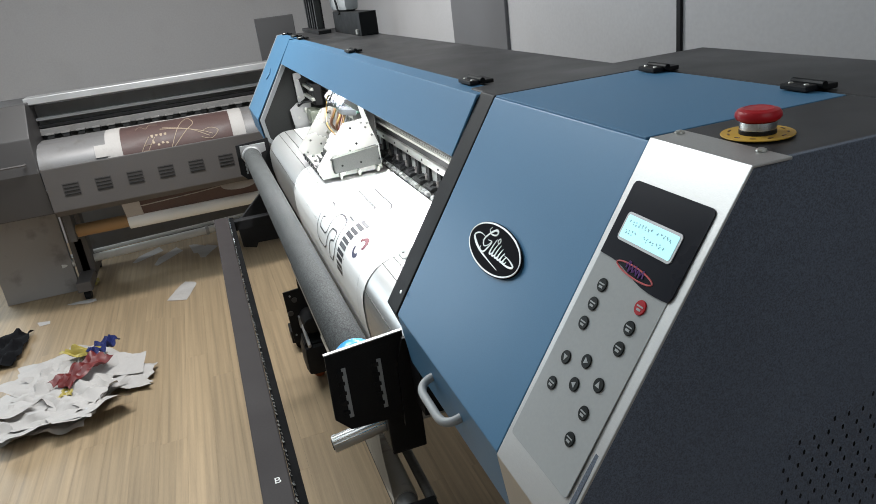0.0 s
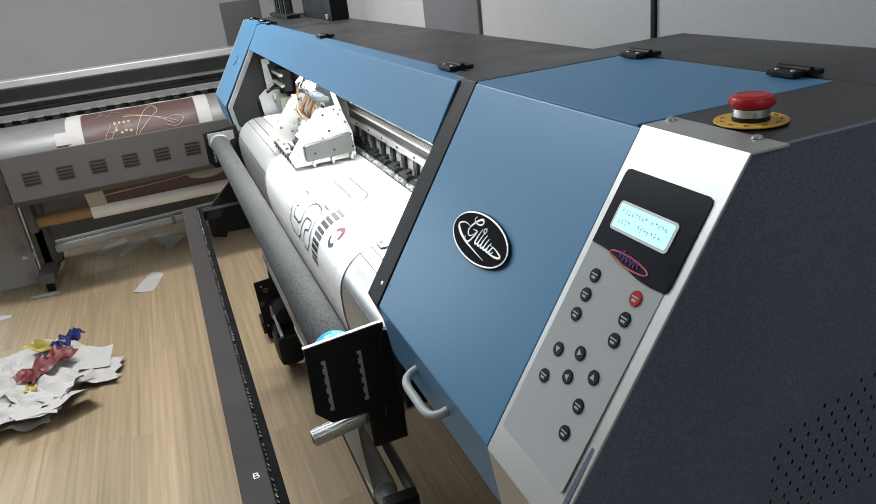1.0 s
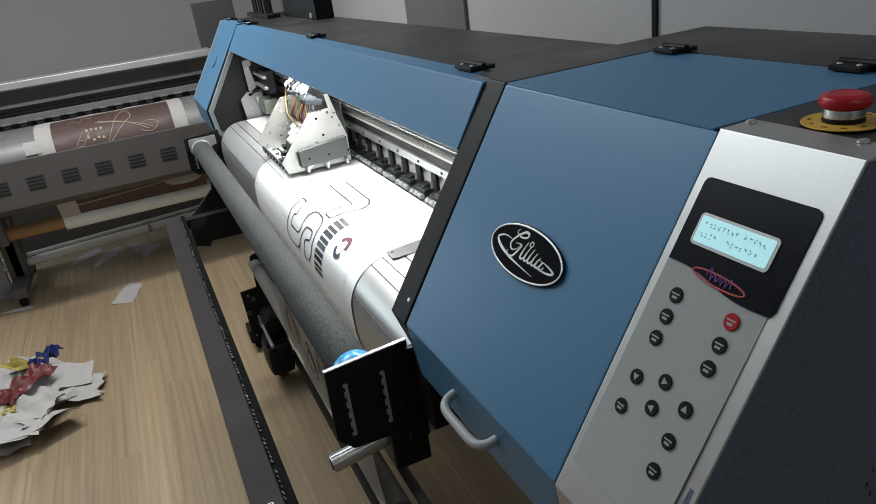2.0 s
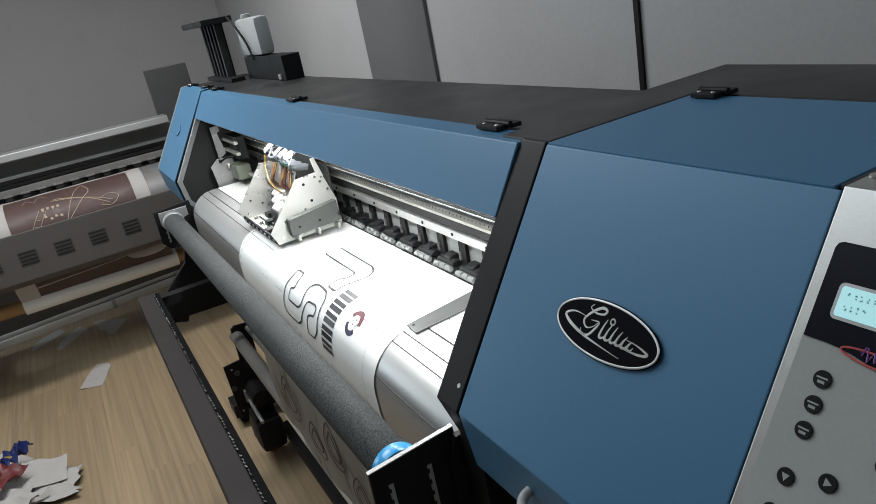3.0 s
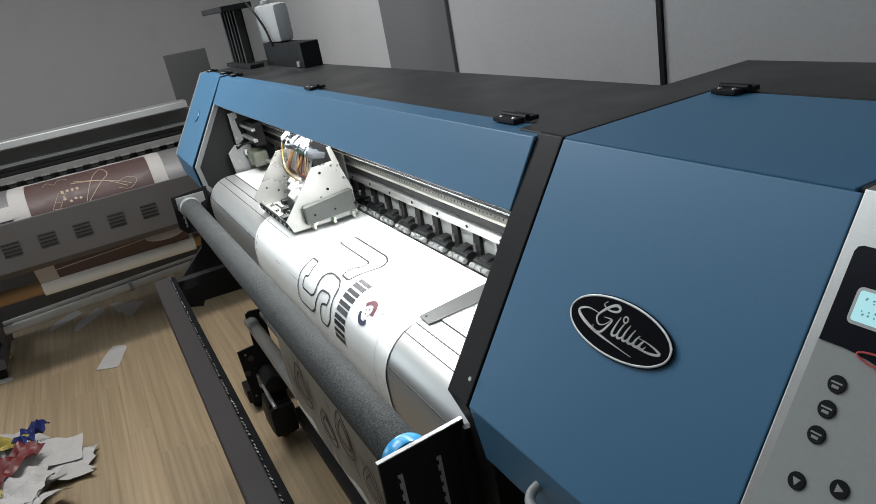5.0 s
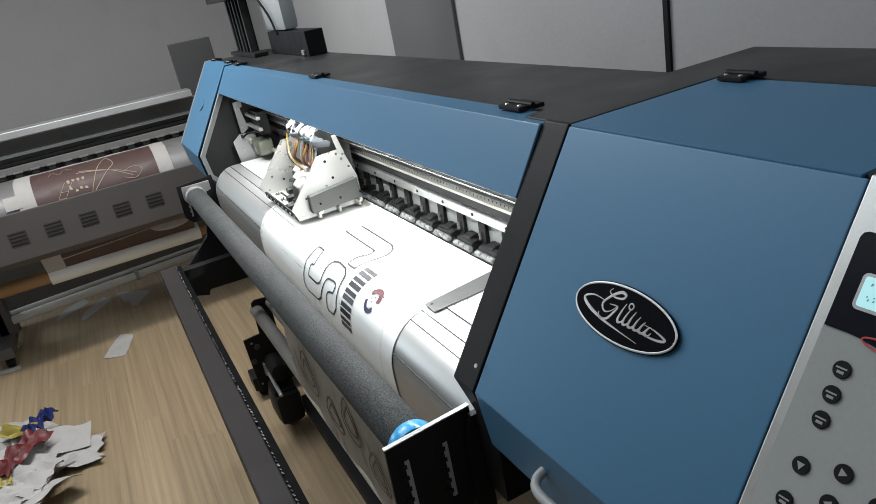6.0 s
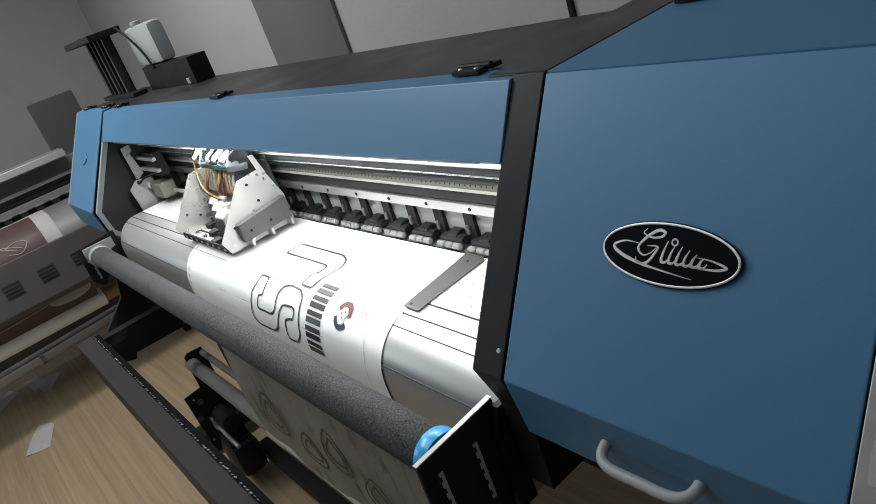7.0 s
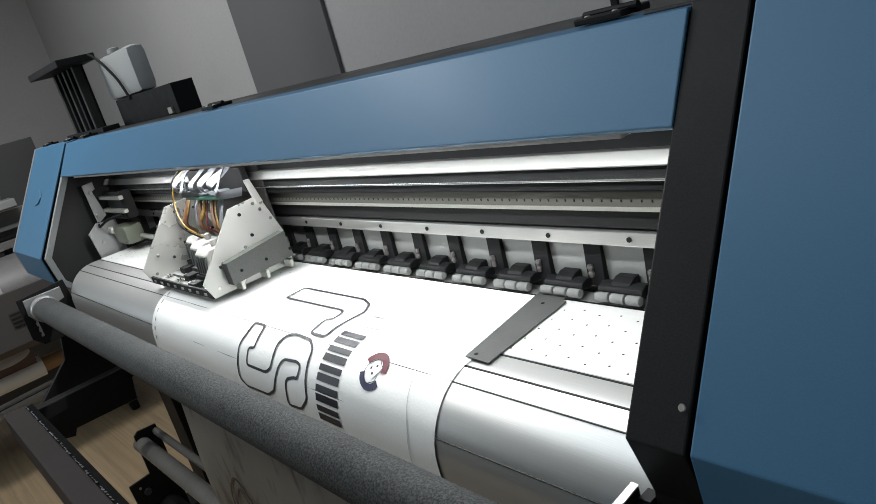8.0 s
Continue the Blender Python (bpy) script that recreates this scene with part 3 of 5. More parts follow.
# Left-hand cabinet.
on_printer("front_cover", shell(-2.283, -1.925, [(0.03, 1.3565), (0.0, 1.354), FOLD, LOW, (-0.12, 0.965)], 0.004, 0.0015), BLUE, "blue powder-coated sloping front cover")
on_printer("edge_trim", shell(-2.300, -2.284, [(0.03, 1.357), (0.0, 1.355), (FOLD[0] - 0.001, FOLD[1]), LOW], 0.006, 0.001), B_LIGHT, "pale metal edge trim")
on_printer("cabinet_body", prism([(0.004, 1.342), (-0.168, 1.077), (-0.158, 1.002), (-0.06, 0.935), (0.24, 0.935), (0.24, 1.342)], "x", -2.296, -1.93), DARK)
on_printer("inner_wall", prism([(0.02, 1.340), (-0.160, 1.077), (-0.150, 1.002), (-0.08, 0.90), (0.24, 0.90), (0.24, 1.340)], "x", -1.93, -1.905), DARK, "dark grey inner end wall")
on_printer("edge_trim", shell(-1.903, -1.888, [(-0.035, 1.295), (-0.170, 1.079), (-0.160, 1.0), (-0.10, 0.93)], 0.016, 0.001), GREY, "grey inner edge trim")
lb = on_printer("badge", face_plate(ellipse(-2.11, S(1.2235), 0.04, 0.023, 40), 0.0, 0.003, 0.001), BLUE, "small oval blue badge", smooth=True)
on_badge(-2.11, 1.2235, 0.6, lb)

# Platen: flat top, rounded front, with grooves.
def platen_line(extra=0.0):
    pts = [(0.10, 1.04 + extra), (-0.085, 1.04 + extra)]
    for k in range(1, 11):
        a = radians(90 * k / 10)
        pts.append((-0.085 - (0.082 + extra) * math.sin(a), 0.955 + (0.085 + extra) * math.cos(a)))
    pts += [(-0.167 - extra, 0.92), (-0.160 - extra, 0.86)]
    return pts


body = platen_line() + [(0.10, 0.86)]
platen = on_printer("platen", prism(body, "x", -1.80, -0.052), ALU, "brushed aluminium printing bed with a rounded front", smooth=True)
on_printer("bed_strip", prism([(0.07, 1.0390), (-0.062, 1.0390), (-0.062, 1.0408), (0.07, 1.0408)], "x", -1.799, -0.053), BED, "flat perforated bed strip", parent=platen)
for y, z in ((-0.0645, 1.0403), (-0.097, 1.0393), (0.073, 1.0403)):
    on_printer("groove", box((-1.799, y - 0.0012, z - 0.001), (-0.053, y + 0.0012, z + 0.0003)), BLACK, parent=platen)
for a in (25, 68):
    a = radians(a)
    y, z = -0.085 - 0.0825 * math.sin(a), 0.955 + 0.0855 * math.cos(a)
    on_printer("groove", rod((-1.799, y, z), (-0.053, y, z), 0.0009, 6), DARK, parent=platen)
bm = bmesh.new()
for i in range(70):
    for j in range(5):
        x, y = -1.785 + 0.025 * i, -0.05 + 0.024 * j + (0.006 if i % 2 else 0)
        bmesh.ops.create_circle(bm, cap_ends=True, segments=6, radius=0.0015, matrix=Matrix.Translation((x, y, 1.0412)))
tagged(on_printer("vacuum_holes", bm, RUBBER, "rows of small dark suction holes", parent=platen), kind="stuff")

# ---- inside the opening ----
on_printer("back_wall", box((-1.90, 0.19, 0.95), (-0.05, 0.20, 1.34)), BLACK, "black rear wall of the opening")
on_printer("guide_beam", box((-1.89, 0.056, 1.185), (-0.048, 0.12, 1.260), 0.003), RUBBER, "black carriage guide beam")
on_printer("guide_rail", prism([(0.0565, 1.2130), (0.0440, 1.2145), (0.0425, 1.2165), (0.0500, 1.2290), (0.0565, 1.2300)], "x", -1.89, -0.048, 0.0008), RAIL, "bright polished guide rail")
on_printer("guide_rail", box((-1.89, 0.046, 1.1985), (-0.048, 0.0565, 1.2015), 0.001), CHROME, "thin polished guide rail")
on_printer("scale_strip", box((-1.89, 0.076, 1.156), (-0.048, 0.088, 1.178), 0.001), SCALE, "pale metal strip with a scale")
on_printer("scale_edge", box((-1.89, 0.0745, 1.156), (-0.048, 0.0765, 1.1605)), STEEL, "bright lower edge")
bm = None
for k in range(140):
    x = -1.80 + 0.0125 * k
    bm = box((x, 0.0754, 1.166), (x + 0.0018, 0.0765, 1.169), bm=bm)
tagged(on_printer("scale_tick", bm, RUBBER, "fine dark scale marks"), kind="stuff")
on_printer("scale_beam", box((-1.89, 0.088, 1.13), (-0.053, 0.16, 1.19), 0.003), BLACK, "black beam")
on_printer("pinch_bar", box((-1.86, 0.085, 1.110), (-0.053, 0.097, 1.127), 0.0015), PINCH_BAR, "perforated steel bar over the pinch rollers")
for k in range(15):
    x = -1.70 + 0.115 * k
    on_printer("bolt", rod((x, 0.0835, 1.119), (x, 0.0855, 1.119), 0.0032, 8), RUBBER)
on_printer("rear_plate", box((-1.86, 0.108, 1.03), (-0.053, 0.113, 1.108)), REAR, "bright steel rear plate")
roller_mesh = finish("pinch_roller", rod((-0.0092, 0, 0), (0.0092, 0, 0), 0.0058, 12, 0.0015), PINCH_GREY, True)


def pinch(x):
    home = Vector((-0.9, 0.1, 0))
    arm = on_printer("pinch_arm", prism([(0.080, 1.056), (0.086, 1.064), (0.096, 1.068), (0.106, 1.068), (0.106, 1.050), (0.092, 1.050)], "x", x - 0.014, x + 0.012, 0.002), RUBBER, "black pinch-roller arm")
    on_printer("roller_cover", prism([(0.0775, 1.0545), (0.081, 1.060), (0.090, 1.063), (0.101, 1.060), (0.101, 1.050), (0.084, 1.050)], "x", x - 0.030, x + 0.030, 0.002), RUBBER, parent=arm)
    on_printer("upright", prism([(0.098, 1.050), (0.102, 1.107), (0.1075, 1.107), (0.1075, 1.050)], "x", x + 0.025, x + 0.050, 0.001), RUBBER, parent=arm)
    for dx in (-0.021, 0.0, 0.021):
        r = new("pinch_roller", roller_mesh)
        r.parent = arm
        r.location = Vector((x + dx, 0.0745, 1.0495)) - home
    on_printer("spring", lathe([(0.003, 0), (0.004, 0.004), (0.003, 0.008), (0.004, 0.012), (0.003, 0.016)], (x + 0.033, 0.098, 1.062), segments=10), B_GREY, parent=arm)


for k in range(21):
    pinch(-0.145 - 0.0825 * k)

# Steel brackets at the far end of the opening.
on_printer("end_bracket", prism([(-0.024, 1.236), (0.004, 1.238), (0.004, 1.218), (-0.006, 1.214), (0.006, 1.142), (-0.022, 1.126)], "x", -1.842, -1.836), B_LIGHT, "white angled bracket")
on_printer("end_bracket", prism([(0.022, 1.124), (-0.03, 1.130), (-0.058, 1.108), (-0.050, 1.03), (0.022, 1.03)], "x", -1.835, -1.829), B_LIGHT, "white angled bracket")
on_printer("mount_plate", box((-1.826, 0.018, 1.128), (-1.70, 0.050, 1.205), 0.003), BLACK, "black mounting plate")
for z in (1.150, 1.186):
    on_printer("mount_bar", box((-1.838, 0.004, z), (-1.66, 0.016, z + 0.010), 0.0015), STEEL, "bright steel bar")
on_printer("ink_tank", box((-1.800, -0.004, 1.062), (-1.700, 0.046, 1.112), 0.010), MILKY, "small cloudy greenish tank", smooth=True)
on_printer("end_cable", tube(curve_points([(-1.838, -0.020, 1.128), (-1.815, -0.026, 1.120), (-1.77, -0.012, 1.136), (-1.70, 0.010, 1.146)], 6), 0.0035, 8), RUBBER, "black cable")
for y, z in ((-0.016, 1.150), (-0.012, 1.212), (-0.030, 1.075), (0.008, 1.050)):
    on_printer("screw", rod((-1.836, y, z), (-1.826, y, z), 0.0045, 10), STEEL, "steel screw")
on_printer("pivot", rod((-1.83, 0.0, 1.10), (-1.80, 0.0, 1.10), 0.010, 12, 0.002), STEEL, smooth=True)
on_printer("adjust_rod", rod((-1.83, 0.02, 1.085), (-1.50, 0.06, 1.062), 0.006, 10), STEEL)

# ---- print carriage ----
carriage = thing("print_carriage", "open steel print carriage with white heads, hoses and ribbon cables", "carriage", place=(-1.1, 0, 0))
CX0, CX1 = -1.235, -0.925


def on_carriage(name, bm, material, label="", parent=None, smooth=False):
    bmesh.ops.translate(bm, verts=bm.verts, vec=(1.1, 0, 0))
    return part(name, bm, material, parent or carriage, label, smooth)


tray = on_carriage("tray", box((CX0 + 0.003, -0.108, 1.052), (CX1 - 0.004, 0.05, 1.055), 0.0005), CARRIAGE_STEEL, "steel carriage tray")
on_carriage("front_lip", box((CX0 + 0.003, -0.114, 1.051), (CX1 - 0.004, -0.109, 1.065), 0.001), RUBBER, "dark slotted front lip", parent=tray)
for k in range(8):
    x = CX0 + 0.02 + 0.036 * k
    on_carriage("slot", box((x, -0.1155, 1.055), (x + 0.010, -0.1135, 1.060)), STEEL, parent=tray)
PLATE = [(-0.112, 1.052), (-0.124, 1.082), (-0.036, 1.188), (0.026, 1.192), (0.050, 1.117), (0.050, 1.052)]
for x in (CX0, CX1 - 0.004):
    pl = on_carriage("side_plate", prism(PLATE, "x", x, x + 0.003), CARRIAGE_STEEL, "bent steel side plate with holes")
    for y, z in ((-0.055, 1.085), (-0.010, 1.130), (0.020, 1.168), (-0.030, 1.115), (0.034, 1.146), (-0.100, 1.066), (0.042, 1.075), (0.044, 1.112), (-0.020, 1.172), (0.010, 1.182), (-0.085, 1.100)):
        on_carriage("bolt", rod((x - 0.0012, y, z), (x + 0.0052, y, z), 0.0032, 8), CHROME if (y < 0) == (z < 1.12) else RUBBER, parent=pl)
    on_carriage("opening", box((x - 0.0006, -0.025, 1.098), (x + 0.0046, 0.002, 1.108), 0.001), RUBBER, parent=pl)
on_carriage("upper_arm", prism([(0.018, 1.178), (0.032, 1.178), (0.020, 1.225), (0.010, 1.225)], "x", CX1 - 0.006, CX1, 0.001), CARRIAGE_STEEL, "steel upper arm")
bx = on_carriage("sensor_box", prism([(-0.082, 1.066), (-0.082, 1.106), (0.040, 1.118), (0.044, 1.070)], "x", CX1 + 0.0005, CX1 + 0.022, 0.0015), SENSOR, "dark grey box on the side plate")
on_carriage("box_lid", prism([(-0.080, 1.101), (-0.080, 1.107), (0.039, 1.1195), (0.040, 1.113)], "x", CX1 + 0.002, CX1 + 0.0235), SENSOR, parent=bx)
for y in (-0.07, -0.02, 0.03):
    on_carriage("tab", box((CX1 + 0.002, y, 1.0525), (CX1 + 0.026, y + 0.006, 1.0665), 0.0006), STEEL, parent=bx)
    on_carriage("bolt", rod((CX1 + 0.0215, y + 0.01, 1.085), (CX1 + 0.0235, y + 0.01, 1.085), 0.003, 8), RUBBER, parent=bx)
for k, x in enumerate((-1.170, -1.095, -1.020)):
    y = -0.004 - 0.022 * k
    h = on_carriage("print_head", prism([(y - 0.034, 1.074), (y - 0.030, 1.112), (y - 0.020, 1.120), (y + 0.016, 1.120), (y + 0.020, 1.074)], "x", x - 0.027, x + 0.027, 0.003), HEAD, "milky white print-head damper block")
    for j in range(5):
        on_carriage("fin", prism([(y - 0.0365, 1.078), (y - 0.0330, 1.110), (y - 0.0305, 1.110), (y - 0.0335, 1.078)], "x", x - 0.0235 + 0.0105 * j, x - 0.0190 + 0.0105 * j), SENSOR, "grey fin", parent=h)
    on_carriage("head_base", box((x - 0.031, y - 0.040, 1.055), (x + 0.031, y + 0.024, 1.0745), 0.002), RUBBER, "black head base", parent=h)
    on_carriage("connector", box((x - 0.024, y - 0.062, 1.055), (x + 0.004, y - 0.041, 1.068), 0.0015), RUBBER, "black connector", parent=h)
    on_carriage("clip", box((x + 0.008, y - 0.066, 1.055), (x + 0.030, y - 0.046, 1.060), 0.001), CHROME, "bright clip", parent=h)
    on_carriage("nipple", rod((x + 0.006, y, 1.119), (x + 0.006, y, 1.132), 0.006, 12, 0.001), HEAD, "white hose nipple", parent=h, smooth=True)
for x, y, w in ((-1.205, -0.060, 0.030), (-1.195, -0.090, 0.018), (-1.130, -0.094, 0.026), (-1.065, -0.098, 0.016), (-0.985, -0.096, 0.022), (-0.965, -0.070, 0.016)):
    brk = on_carriage("bracket", box((x - w / 2, y - 0.006, 1.055), (x + w / 2, y + 0.006, 1.059), 0.0006), CHROME, "small bright bracket", parent=tray)
    on_carriage("bolt", lathe([(0.0040, 0), (0.0040, 0.0045), (0.0030, 0.0055)], (x, y, 1.0588), segments=10), CHROME, parent=tray)
on_carriage("tray_slot", box((-1.215, -0.080, 1.0550), (-1.150, -0.074, 1.0556)), RUBBER, "dark slot", parent=tray)
on_carriage("tray_slot", box((-1.060, -0.086, 1.0550), (-0.990, -0.080, 1.0556)), RUBBER, "dark slot", parent=tray)
on_carriage("back_plate", box((CX0 + 0.02, 0.050, 1.05), (CX1 - 0.02, 0.054, 1.26), 0.001), DARK, "dark carriage back plate")
on_carriage("slider", box((CX0 + 0.03, 0.022, 1.20), (CX1 - 0.03, 0.034, 1.245), 0.002), BLACK, "black slider block")
on_carriage("circuit_board", box((CX0 + 0.07, -0.012, 1.196), (CX1 - 0.06, 0.022, 1.199)), GREEN, "green circuit board")
rng = random.Random(11)
for k in range(5):
    x = CX0 + 0.085 + 0.047 * k + rng.uniform(-0.006, 0.006)
    z = 1.20
    on_carriage("plug", box((x - 0.010, -0.004, z), (x + 0.010, 0.010, z + 0.010), 0.002), RIBBON, "white plug")
for k in range(6):
    x = CX0 + 0.085 + 0.042 * k
    dx = rng.uniform(-0.02, 0.02)
    pts = curve_points([(x, 0.006, 1.206), (x + dx * 0.5, -0.026 + 0.5 * dx, 1.214), (x + dx, -0.030 - 0.4 * dx, 1.232), (x + dx * 1.6, -0.006, 1.248), (x + dx * 2.2, 0.026, 1.270)], 6)
    on_carriage("ribbon_cable", tube(pts, 0.0012, 8, 9.0, up=(0, 1, 0)), RIBBON, "white ribbon cable loop", smooth=True)
for k, (x, m, r, f) in enumerate(((-1.185, BROWN, 0.004, 2.5), (-1.175, CABLE_YELLOW, 0.002, 1), (-1.14, RIBBON, 0.0012, 8), (-1.12, BROWN, 0.004, 2.0), (-1.10, CABLE_YELLOW, 0.003, 2), (-1.06, BROWN, 0.004, 2), (-1.045, CABLE_YELLOW, 0.002, 2), (-1.02, RIBBON, 0.0012, 11), (-1.085, CABLE_RED, 0.0018, 1))):
    tx = x + rng.uniform(-0.01, 0.03)
    pts = curve_points([(tx, -0.006, 1.124), (tx - 0.006, -0.022, 1.145), (x, -0.010, 1.175), (x - 0.006, 0.004, 1.198)], 6)
    on_carriage("ink_hose", tube(pts, r, 8, f, up=(0, 1, 0)), m, smooth=True)
for x, m, bow in ((CX0 + 0.045, CABLE_YELLOW, -0.028), (CX0 + 0.02, RUBBER, -0.02)):
    pts = curve_points([(x + 0.10, -0.02, 1.115), (x + 0.045, -0.04, 1.15), (x, bow, 1.195), (x + 0.012, bow * 0.6, 1.235), (x + 0.05, 0.01, 1.262)], 8)
    on_carriage("wire", tube(pts, 0.0016, 6), m)
on_carriage("coiled_wire", tube([(CX0 + 0.055 + 0.013 * math.cos(a * 0.4), -0.004 + 0.0012 * (a % 5), 1.228 + 0.017 * math.sin(a * 0.4)) for a in range(48)], 0.0012, 6), RIBBON, "coil of pale wire")

# ---- printed paper on the bed ----
PX0, PX1 = -1.175, -0.312
LINE = [Vector(p) for p in platen_line(0.0012)[::-1]]
LINE = [Vector((-0.150, 0.70))] + LINE
LINE[-1].x = 0.07
STEPS = [0.0]
for a, b in zip(LINE, LINE[1:]):
    STEPS.append(STEPS[-1] + (b - a).length)
TOP = next(s for s, p in zip(STEPS, LINE) if abs(p.x + 0.085) < 1e-4 and p.y > 1.03)


def bed(x, u, off=0.0):
    """A place on the paper: u metres back from the front bend of the flat top; negative u runs down the front."""
    s = min(max(TOP + u, 0), STEPS[-1])
    i = max(k for k in range(len(STEPS) - 1) if STEPS[k] <= s)
    a, b = LINE[i], LINE[i + 1]
    t = (s - STEPS[i]) / (STEPS[i + 1] - STEPS[i])
    p, d = a + (b - a) * t, (b - a).normalized()
    n = Vector((-d.y, d.x))
    return Vector((x, p.x + n.x * off, p.y + n.y * off))


bm = bmesh.new()
us = [s - TOP for s in STEPS]
us = sorted(set(us + [-0.30 + 0.02 * k for k in range(8)]))
us = [u for u in us if u >= us[0]]
rows = []
for u in us:
    row = []
    for k in range(33):
        x = PX0 + (PX1 - PX0) * k / 32
        wrinkle = 0.0005 * (1 + math.sin(x * 31 + u * 40) * math.sin(x * 13 - u * 22)) * max(0, min(1, (-u) / 0.08))
        row.append(bm.verts.new(bed(x, u, wrinkle)))
    rows.append(row)
for a, b in zip(rows, rows[1:]):
    for k in range(32):
        bm.faces.new((a[k], a[k + 1], b[k + 1], b[k]))
paper = mesh_thing("transfer_paper", bm, PAPER, "white transfer paper with a half-printed jersey design on the bed", "paper", smooth=True)


def stroke(name, pts, width, material, label, lift=0.0007):
    """A flat printed line along (x, u) places on the paper."""
    dense = []
    for (x0, u0), (x1, u1) in zip(pts, pts[1:]):
        n = max(2, int(math.hypot(x1 - x0, u1 - u0) / 0.008))
        dense += [(x0 + (x1 - x0) * k / n, u0 + (u1 - u0) * k / n) for k in range(n)]
    dense.append(pts[-1])
    bm = bmesh.new()
    prev = None
    for i, (x, u) in enumerate(dense):
        a, b = dense[max(i - 1, 0)], dense[min(i + 1, len(dense) - 1)]
        d = Vector((b[0] - a[0], b[1] - a[1]))
        d = d.normalized() if d.length else Vector((1, 0))
        n = Vector((-d.y, d.x)) * width / 2
        pair = (bm.verts.new(bed(x + n.x, u + n.y, lift + 0.0008)), bm.verts.new(bed(x - n.x, u - n.y, lift + 0.0008)))
        if prev:
            bm.faces.new((prev[0], pair[0], pair[1], prev[1]))
        prev = pair
    return part(name, bm, material, paper, label)


def loop(pts):
    return pts + pts[:1]

# Printed design: outlined figure shapes, blocks in place of the wording, round emblem, registration lines.
def figure(pts, label):
    cut = []
    for a, b, c in zip(pts[-1:] + pts[:-1], pts, pts[1:] + pts[:1]):
        for t in (0.0, 0.25, 0.5, 0.75, 1.0):
            p, q, r = Vector(b), Vector(b), Vector(b)
            p, r = p + (Vector(a) - p) * min(0.4, 0.007 / (Vector(a) - p).length), r + (Vector(c) - r) * min(0.4, 0.007 / (Vector(c) - r).length)
            cut.append(tuple(p * (1 - t) ** 2 + q * 2 * t * (1 - t) + r * t * t))
    stroke("print_outline", loop(cut), 0.0042, INK, label)


figure([(-0.772, -0.037), (-0.737, -0.037), (-0.737, -0.074), (-0.755, -0.076), (-0.755, -0.102), (-0.693, -0.102), (-0.678, -0.093), (-0.676, -0.056), (-0.665, -0.042), (-0.645, -0.036), (-0.602, -0.038), (-0.584, -0.050), (-0.577, -0.117), (-0.600, -0.137), (-0.638, -0.140), (-0.632, -0.100), (-0.612, -0.094), (-0.602, -0.094), (-0.598, -0.076), (-0.610, -0.072), (-0.645, -0.075), (-0.655, -0.085), (-0.672, -0.125), (-0.697, -0.138), (-0.770, -0.140), (-0.788, -0.130), (-0.786, -0.075), (-0.775, -0.055)], "outlined printed figure")
figure([(-0.788, 0.034), (-0.788, 0.072), (-0.617, 0.072), (-0.590, 0.062), (-0.574, 0.042), (-0.578, -0.028), (-0.615, -0.028), (-0.618, 0.005), (-0.608, 0.008), (-0.612, 0.029), (-0.622, 0.034)], "outlined printed figure")
for k in range(7):
    u = -0.128 + 0.027 * k
    m = INK if k < 5 else INK_GREY
    stroke("print_block", [(-0.553, u - 0.006), (-0.501, u - 0.006)], 0.0100, m, "dark unreadable printed block")
    stroke("print_block", [(-0.553, u + 0.0065), (-0.501, u + 0.0065)], 0.0085, m, "dark unreadable printed block")
ring = [(-0.4415 + 0.0195 * math.cos(t), -0.052 + 0.0205 * math.sin(t)) for t in [k * math.tau / 28 for k in range(29)]]
stroke("print_ring", ring[:13], 0.010, INK_RED, "dark red printed arc")
stroke("print_ring", ring[15:26], 0.009, INK_BLUE, "dark blue printed arc")
stroke("print_patch", [(-0.447, -0.058), (-0.436, -0.044)], 0.018, WHITE, "pale centre of the printed emblem", 0.0009)
for x, u in ((-0.447, -0.050), (-0.438, -0.046), (-0.441, -0.056)):
    stroke("print_spot", [(x - 0.0015, u), (x + 0.0015, u + 0.001)], 0.0032, INK, "small dark printed spot", 0.0012)
stroke("print_rim", loop([(-0.458, -0.060), (-0.448, -0.070), (-0.432, -0.064), (-0.427, -0.046), (-0.440, -0.036), (-0.455, -0.044)]), 0.0012, INK, "thin dark outline of the emblem", 0.0011)
stroke("print_line", [(-0.362, -0.20), (-0.358, -0.10), (-0.367, -0.058), (-0.374, -0.03)], 0.0014, INK_GREY, "faint printed line")
for k in range(7):
    stroke("print_mark", [(-1.157, -0.125 + 0.018 * k), (-1.157, -0.117 + 0.018 * k)], 0.003, INK, "small dark edge mark")
# Steel media clamp lying over the paper's edge.
clamp = mesh_thing("media_clamp", prism([(-0.322, -0.086), (-0.284, -0.088), (-0.294, 0.062), (-0.302, 0.066), (-0.302, 0.076), (-0.348, 0.076), (-0.346, 0.062)], "z", 1.0426, 1.0436), CLAMP, "thin steel media clamp strip on the bed", "clamp")
for y in (-0.078, 0.05):
    part("clamp_screw", rod((-0.312 - 0.07 * (y + 0.08), y, 1.0434), (-0.312 - 0.07 * (y + 0.08), y, 1.0440), 0.0025, 10), RUBBER, clamp)

# ---- foam roller, brackets, tension bar ----
RY, RZ, RR = -0.232, 0.972, 0.031
roller = thing("foam_roller", "long dark grey foam feed roller with blue end rings", "roller", place=(-0.95, RY, RZ))


def local(bm, home):
    bmesh.ops.translate(bm, verts=bm.verts, vec=-Vector(home))
    return bm


